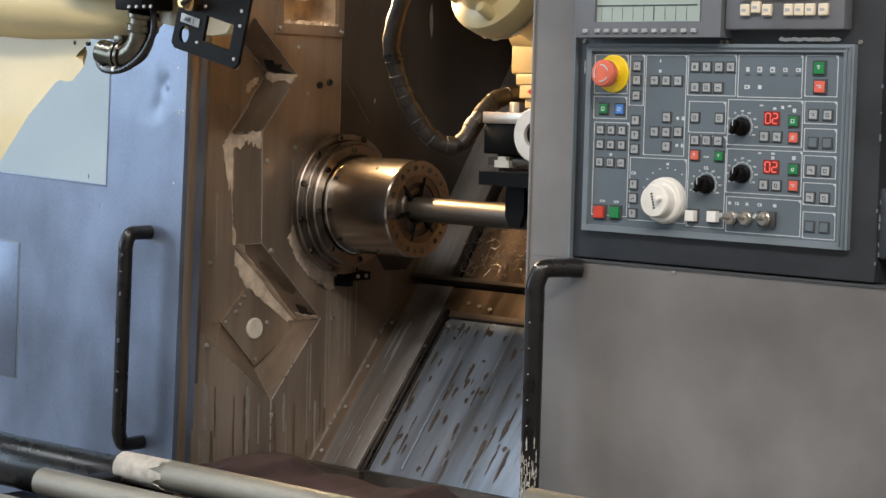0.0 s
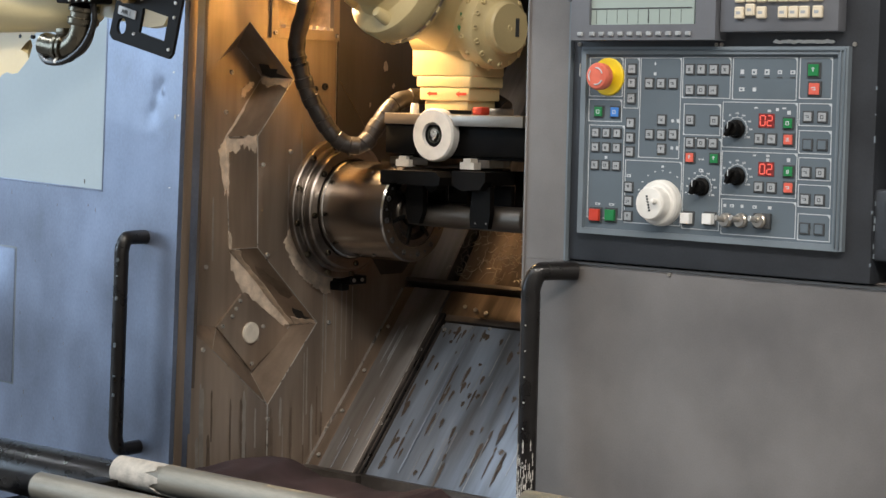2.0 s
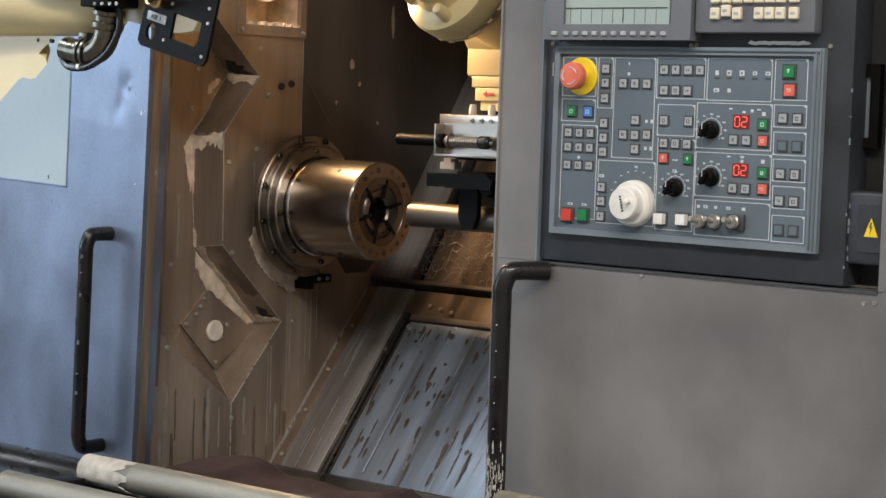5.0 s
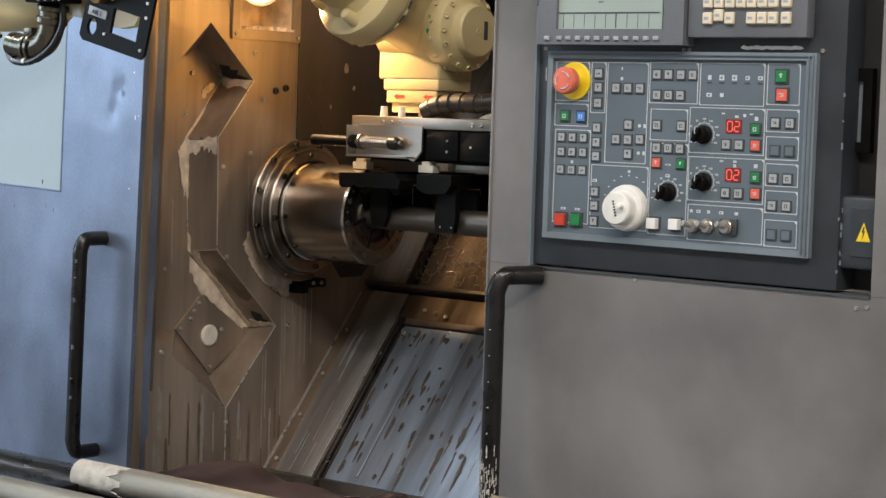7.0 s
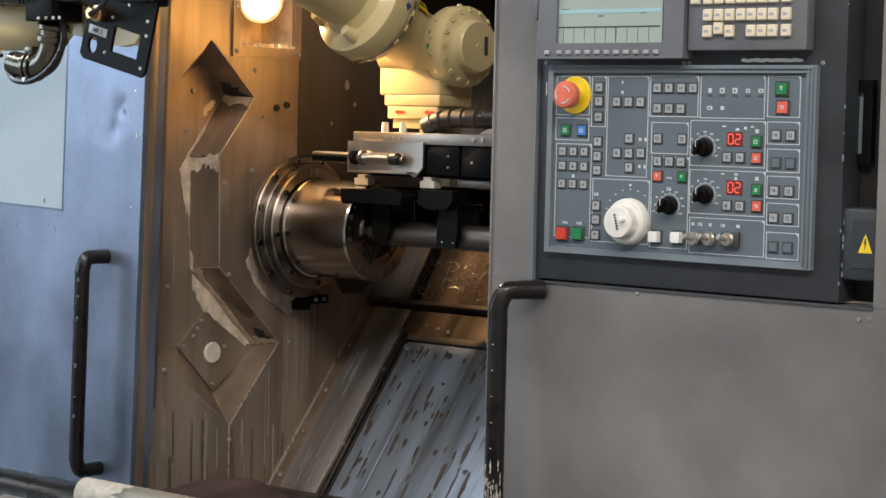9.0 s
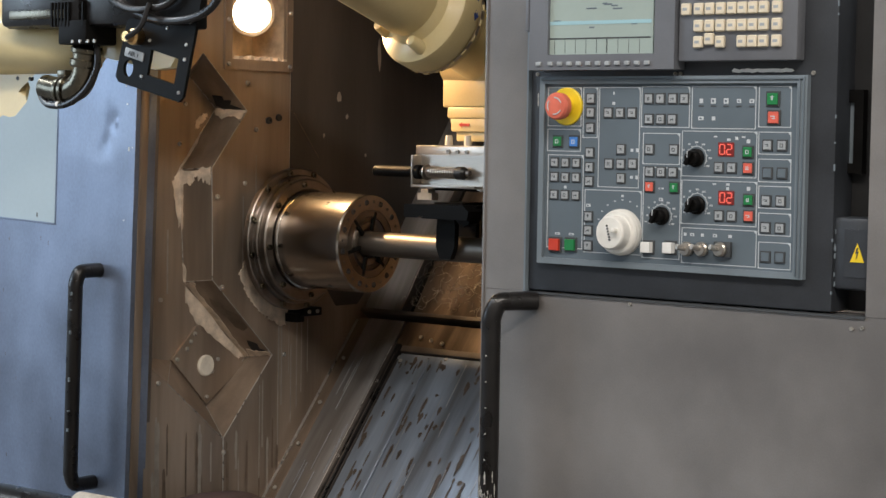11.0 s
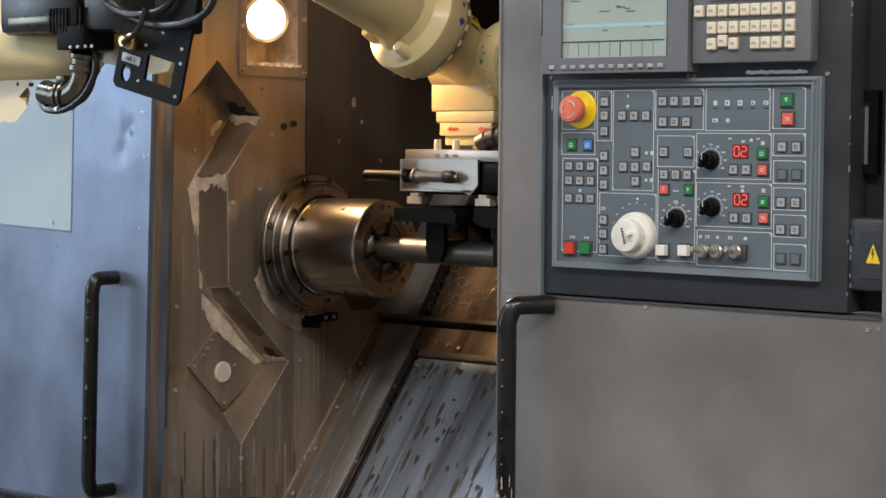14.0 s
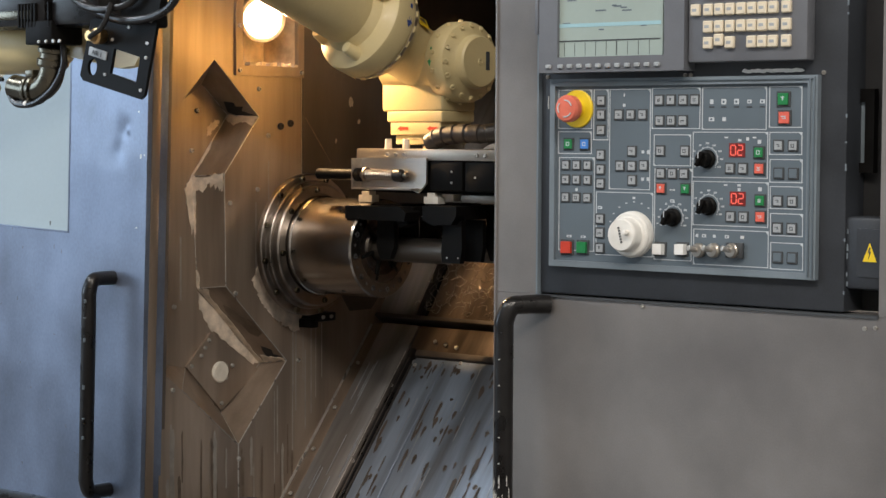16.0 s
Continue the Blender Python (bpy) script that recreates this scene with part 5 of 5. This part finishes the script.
    for ob in plate.children_recursive:
        name = ob.name.split(".")[0]
        if name in ("hose_tie", "hose_wrap") or name in ahead:
            step = 0.045
        elif name == "hub_ring":
            step = 0.045
        elif name == "carriage":
            step = -0.045 if ob.data.vertices[0].co.y < 0 else 0.045
        elif name in ("jaw", "jaw_arm", "jaw_bridge", "jaw_screw"):
            step = -0.045 if ob.data.vertices[0].co.y < 0 else -0.003
        else:
            step = -0.045
        for v in ob.data.vertices:
            v.co.x += step
    hose.parent = robot
    return plate, hose


grip, hose = gripper()


def elbow_unit():
    arm = [(-0.739, 0.636), (-0.21, 1.177), (-0.132, 1.259), (-0.057, 1.318), (-0.045, 1.322), (-0.029, 1.319), (-0.014, 1.321), (0.016, 1.345), (0.012, 1.354), (-0.006, 1.361), (0.003, 1.369), (0.045, 1.396), (0.062, 1.399), (0.10, 1.405), (0.10, 1.75), (-0.739, 1.75)]
    bm = prism(arm, lambda u, v, w: Vector((u - 0.010 - 0.95 * w, -0.32 + w, v + 0.8 * w)), 0.03)
    e = part("elbow_casting", bm, "cream", robot, "cream cast elbow with black motor and fittings", smooth=False)
    part("upper_arm", lathe([(0, 0.075), (0.22, 0.066), (0.34, 0.054), (0.42, 0.046), (0.47, 0.038), (0.505, 0.026), (0.522, 0.012), (0.526, 0.0001)], (-0.36, -0.312, 1.475), (0.526, 0, -0.048), 48), "cream", e, "rounded cream arm end")
    part("casting_rib", tube(smooth_path([(-0.30, -0.322, 1.475), (-0.16, -0.326, 1.435), (-0.06, -0.330, 1.408), (0.03, -0.328, 1.408), (0.09, -0.322, 1.414)], 6), 0.011, 14), "cream", e)
    # dark discs painted for the shade inside two bolt holes
    for x, z in ((0.072, 1.384), (0.104, 1.383)):
        part("bolt_hole", cyl((x - 0.09, -0.3206, z), (x - 0.09, -0.315, z), 0.0036, seg=14), "cavity", e)
    beam = prism([(0.10, 1.56), (0.10, 1.425), (0.182, 1.418), (0.31, 1.396), (0.345, 1.40), (0.36, 1.42), (0.36, 1.56)], lambda u, v, w: Vector((u, -0.315 + w, v)), 0.02)
    part("arm_beam", beam, "cream", e, "cream arm casting behind the fittings", smooth=False)
    part("motor", box(0.02, 0.215, -0.39, -0.29, 1.462, 1.56, 0.012), "rubber", e, "glossy black servo motor")
    part("motor_band", box(0.05, 0.19, -0.394, -0.388, 1.475, 1.490, 0.002), "zinc", e)
    for k in range(7):
        part("motor_fin", box(0.155 + 0.008 * k, 0.158 + 0.008 * k, -0.396, -0.30, 1.462, 1.50), "black", e)
    part("connector_block", box(0.172, 0.238, -0.395, -0.33, 1.434, 1.472, 0.003), "black", e)
    for x in (0.182, 0.200, 0.218, 0.233):
        screw((x, -0.395, 1.438), (0, -1, 0), 0.0028, e)
    part("motor", box(0.228, 0.345, -0.39, -0.31, 1.462, 1.60, 0.010), "rubber", e)
    run = len(e.children)
    part("gland_nut", lathe([(0, 0.023), (0.004, 0.026), (0.010, 0.026), (0.012, 0.022), (0.020, 0.022), (0.022, 0.026), (0.030, 0.026), (0.034, 0.023)], (0.203, -0.36, 1.432), (-0.15, 0, -1), 20), "zinc", e, "zinc hose gland")
    part("elbow_fitting", tube(smooth_path([(0.199, -0.36, 1.405), (0.196, -0.36, 1.388), (0.182, -0.36, 1.370), (0.155, -0.36, 1.361), (0.125, -0.36, 1.364), (0.102, -0.36, 1.368)], 6), 0.0205, 24), "zinc", e, "bent metal conduit elbow")
    for x in (0.146, 0.158):
        part("clamp_ring", lathe([(-0.004, 0.0205), (-0.003, 0.0245), (0.003, 0.0245), (0.004, 0.0205)], (x, -0.36, 1.3625), (-1, 0, 0.08), 24), "zinc", e)
    part("clamp_screw", box(0.140, 0.160, -0.37, -0.35, 1.384, 1.395, 0.002), "zinc", e)
    part("cable", tube(smooth_path([(0.226, -0.362, 1.435), (0.231, -0.365, 1.400), (0.211, -0.370, 1.364), (0.168, -0.372, 1.341), (0.125, -0.372, 1.339), (0.104, -0.370, 1.352), (0.103, -0.370, 1.368)], 6), 0.0055, 12), "rubber", e)
    part("tube_tie", lathe([(-0.003, 0.0062), (0.003, 0.0062)], (0.122, -0.372, 1.3395), (1, 0, 0), 14), "white", e)
    for ob in e.children[run:]:
        ob.data.transform(Matrix.Translation((0.026, 0, 0)))
    # bracket plate with a round and a square opening, leaning
    m = pose(0.3215, -0.40, 1.400, 0, 14, 0) @ Matrix.Scale(1.15, 4)
    hole = [(0.018 + 0.0095 * math.cos(k * math.pi / 10), 0.0 + 0.0115 * math.sin(k * math.pi / 10)) for k in range(20)]
    out = [(-0.004, -0.016), (0.004, -0.022), (0.122, -0.020), (0.128, -0.012), (0.130, 0.155), (0.075, 0.155), (0.07, 0.068), (0.006, 0.066), (0.0, 0.06)]
    br = sheet(out, [hole, [(0.055, 0.0), (0.108, 0.0), (0.108, 0.034), (0.055, 0.034)]], lambda u, v, w: m @ Vector((u, w, v)), 0.005)
    part("bracket", br, "black", e, "black bracket plate with cut-outs", smooth=False)
    lab = box(0.008, 0.044, -0.002, 0.0, 0.015, 0.0265, 0.0005)
    for v in lab.verts:
        v.co = m @ v.co
    lab = part("label", lab, "cap", e, "small pale grey label")
    f = bpy.data.curves.new("label_text", "FONT")
    f.body, f.size, f.extrude, f.align_x, f.align_y = "AIR 1", 0.009, 0.0002, "CENTER", "CENTER"
    txt = new("label_text", f)
    txt.data.materials.append(M["ink"])
    txt.parent = lab
    txt.matrix_basis = m @ pose(0.026, -0.0026, 0.0205, 90, 0, 0)
    fit = lathe([(0, 0.010), (0.004, 0.011), (0.014, 0.011), (0.016, 0.008), (0.026, 0.007)], (0, 0, 0), (0, -1, 0), 12)
    for v in fit.verts:
        v.co = m @ (v.co + Vector((0.030, 0, 0.045)))
    part("brass_fitting", fit, "brass", e, "brass air fitting")
    part("air_tube", tube(smooth_path([m @ Vector((0.030, -0.02, 0.045)), m @ Vector((0.045, -0.035, 0.047)), m @ Vector((0.060, -0.03, 0.065)), m @ Vector((0.058, -0.02, 0.095))], 6), 0.0042, 10), "rubber", e)
    for u, v in ((0.078, 0.068), (0.118, 0.085), (0.118, 0.055), (0.05, 0.045), (0.12, 0.036), (0.12, -0.008), (0.046, -0.004)):
        screw(m @ Vector((u, 0, v)), (0, -1, 0), 0.0026, e)
    part("connector_body", box(0.400, 0.485, -0.394, -0.372, 1.452, 1.60, 0.004), "black", e)
    part("cable_loop", tube(smooth_path([(0.300, -0.41, 1.56), (0.311, -0.41, 1.522), (0.343, -0.41, 1.491), (0.387, -0.41, 1.473), (0.436, -0.41, 1.464), (0.490, -0.41, 1.467), (0.532, -0.41, 1.483), (0.549, -0.41, 1.512), (0.550, -0.40, 1.58)], 6), 0.0062, 12), "rubber", e, "black cable loop")
    part("cable_loop", tube(smooth_path([(0.270, -0.415, 1.56), (0.300, -0.415, 1.515), (0.345, -0.415, 1.488), (0.40, -0.418, 1.482), (0.45, -0.41, 1.495), (0.48, -0.40, 1.55)], 6), 0.0055, 12), "rubber", e)
    # set the whole unit out before the door
    hub, k = Vector((2.708, -2.448, 1.286)), 0.80
    closer = Matrix.Translation(hub) @ Matrix.Scale(k, 4) @ Matrix.Translation(-hub)
    for ob in [e] + list(e.children_recursive):
        if ob.type == "MESH":
            ob.data.transform(closer)
        else:
            ob.matrix_basis = closer @ ob.matrix_basis
    return e


elbow = elbow_unit()


# ---- bars on the rack in front ----
def foreground():
    r = 0.0215
    z = 0.765 - r

    def stock(x0, x1, y, zc, rad, label, material="stock"):
        b = thing("round_bar", label, "metal bar", "bars on the rack")
        part("bar", lathe([(0, 0.0001), (0, rad - 0.003), (0.003, rad), (x1 - x0 - 0.003, rad), (x1 - x0, rad - 0.003), (x1 - x0, 0.0001)], (x0, y, zc), (1, 0, 0), 40), material, b)
    stock(0.668, 2.0, -0.60, 0.750, r, "bare round steel bar lying on a rack")
    stock(0.515, 1.9, -0.553, 0.735, r, "round steel bar with a white flaking coat at its end")
    coat, rings = bmesh.new(), []
    for k in range(41):
        a = 2 * math.pi * k / 40
        ends = (0.516, 0.61 + 0.045 * noise.noise(Vector((math.cos(a) * 2.2, math.sin(a) * 2.2, 0.3))) + 0.012 * random.random())
        rings.append([coat.verts.new((x, -0.553 + q * math.cos(a), 0.735 + q * math.sin(a))) for x, q in ((ends[0], r - 0.002), (ends[0] - 0.002, r + 0.0012), (ends[1], r + 0.0014), (ends[1] + 0.002, r - 0.001))])
    for g0, g1 in zip(rings, rings[1:]):
        for j in range(3):
            coat.faces.new((g0[j], g1[j], g1[j + 1], g0[j + 1]))
    part("white_coat", coat, "chalk", bpy.data.objects["round_bar.001"], "flaking white coat")
    stock(0.458, 2.0, -0.66, 0.718, r, "bare round steel bar lying on a rack")
    stock(0.42, 2.0, -0.72, 0.684, r, "bare round steel bar lying on a rack")
    stock(1.165, 2.3, -0.42, 0.762, r, "bare round steel bar lying across the end rests")
    t = thing("rack", "steel rack of two rails carrying round bars", "rack")
    part("rail", box(0.2, 1.9, -0.78, -0.38, 0.615, 0.645, 0.003), "black", t)
    for x in (0.5, 1.2, 1.8):
        for y, zt in ((-0.553, 0.7135), (-0.60, 0.7285), (-0.66, 0.6965), (-0.72, 0.6625)):
            part("rest", box(x, x + 0.04, y - 0.02, y + 0.02, 0.64, zt, 0.002), "black", t)
    for x in (1.25, 1.8):
        part("rest", box(x, x + 0.04, -0.45, -0.39, 0.64, 0.741, 0.002), "black", t)
    for x in (0.25, 1.85):
        for y in (-0.76, -0.44):
            part("leg", box(x - 0.02, x + 0.02, y - 0.02, y + 0.02, 0.0, 0.62, 0.003), "black", t)
    roll = thing("roller", "thick black rubber roller beside the bars", "roller")
    part("roller_body", cyl((-0.3, -0.50, 0.690), (0.52, -0.50, 0.690), 0.042, seg=40, bevel=0.004), "rubber", roll)
    part("stand", box(0.0, 0.05, -0.54, -0.46, 0.0, 0.66), "black", roll)
    # crumpled cloth on the sill
    c = thing("cloth", "dark plum crumpled work cloth lying on the bars", "cloth")
    bm = bmesh.new()
    nx, ny = 60, 24
    g = []
    for i in range(nx + 1):
        row = []
        for j in range(ny + 1):
            u, v = i / nx, j / ny
            x = 0.50 + 0.50 * u
            y = -0.50 + 0.22 * v
            hump = 0.022 * math.exp(-((u - 0.25) / 0.25) ** 2) + 0.02 * math.exp(-((u - 0.85) / 0.10) ** 2)
            fold = 0.014 * noise.noise(Vector((x * 9, y * 9, 0))) + 0.007 * noise.noise(Vector((x * 25, y * 14, 3)))
            edge = min(1, min(u, 1 - u) * 7, min(v, 1 - v) * 5 + 0.1)
            row.append(bm.verts.new((x, y, 0.690 + max(0, (0.006 + hump + fold + 0.02) * edge))))
        g.append(row)
    for i in range(nx):
        for j in range(ny):
            bm.faces.new((g[i][j], g[i + 1][j], g[i + 1][j + 1], g[i][j + 1]))
    bmesh.ops.solidify(bm, geom=list(bm.faces), thickness=0.004)
    part("cloth_sheet", bm, "cloth", c)


foreground()


# ---- what moves ----
SLIDE = [(0, 0.221), (0.35, 0.214), (0.5, 0.166), (0.6, 0.114), (0.8, 0.014), (0.95, -0.010), (1.1, -0.012), (2.0, -0.011), (3.0, -0.010), (3.1, 0.010), (3.2, 0.046), (3.4, 0.110), (3.5, 0.125), (3.7, 0.138), (4.0, 0.146), (4.2, 0.155),
         (5.2, 0.205), (5.9, 0.12), (6.3, 0.054), (6.5, 0.037), (6.8, 0.008), (7.0, 0.002), (8.0, 0.002), (9.2, 0.002), (9.6, 0.012), (10.2, 0.095), (10.9, 0.172), (11.3, 0.180), (12.5, 0.181), (13.0, 0.175), (13.5, 0.146), (14.0, 0.114), (14.5, 0.080), (15.0, 0.049), (15.5, 0.017), (16.0, 0.0)]
TURN = [(0, 180), (3.0, 180), (3.4, 179), (3.5, 174), (3.6, 158), (3.7, 140), (3.85, 108), (4.0, 78), (4.2, 38), (4.5, 8), (4.8, 0), (16.0, 0)]


# the hose follows the gripper's turn late
TRAIL = [(0, 180), (3.5, 180), (3.7, 172), (3.85, 164), (4.0, 152), (4.2, 128), (4.5, 70), (4.8, 15), (5.0, 0), (16.0, 0)]


def at(rows, t):
    for (t0, v0), (t1, v1) in zip(rows, rows[1:]):
        if t0 <= t <= t1:
            return v0 + (v1 - v0) * (t - t0) / (t1 - t0)


def held(t):
    """The gripper's pose at t, as against its pose at the end of the clip."""
    return pose(AX + at(SLIDE, t), AY, 0, 0, 0, at(TURN, t)) @ pose(-AX, -AY, 0)


def motions():
    walk(robot, [(t, pose(v, 0, 0)) for t, v in SLIDE])
    walk(grip, [(t, pose(AX, AY, 1.245, 0, 0, a)) for t, a in TURN])
    walk(hose, [(t, pose(AX, AY, 1.245, 0, 0, a)) for t, a in TRAIL])
    walk(elbow, [(t, pose(-0.003 - 0.534 * v, 0, -0.068 * v)) for t, v in SLIDE])
    # the first bar stays in the chuck, then leaves with the gripper and swings to its back
    away = [3.0, 3.1, 3.2, 3.4, 3.5, 3.6, 3.7, 3.85, 4.0, 4.2, 4.35, 4.5, 4.8, 5.2, 5.9, 6.3, 6.5, 6.8, 7.0, 8.0, 9.2, 9.6, 10.2, 10.9, 11.3, 12.5, 13.0, 13.5, 14.0, 14.5, 15.0, 15.5, 16.0]
    grab = held(3.0).inverted()
    walk(bar_a, [(0, pose(0, 0, 0))] + [(t, held(t) @ grab) for t in away])
    # the second bar comes in with the gripper, stays in the chuck, and is pushed on at the end
    rows = [0, 0.35, 0.5, 0.6, 0.8, 0.95, 1.1, 2.0] + [t for t in away if t <= 7.0]
    base = held(7.0).inverted()
    rows = [(t, held(t) @ base) for t in rows] + [(13.0, pose(0, 0, 0))]
    walk(bar_b, rows + [(t, pose(at(SLIDE, t) - at(SLIDE, 13.0), 0, 0)) for t in (13.5, 14.0, 14.5, 15.0, 15.5, 16.0)])


motions()
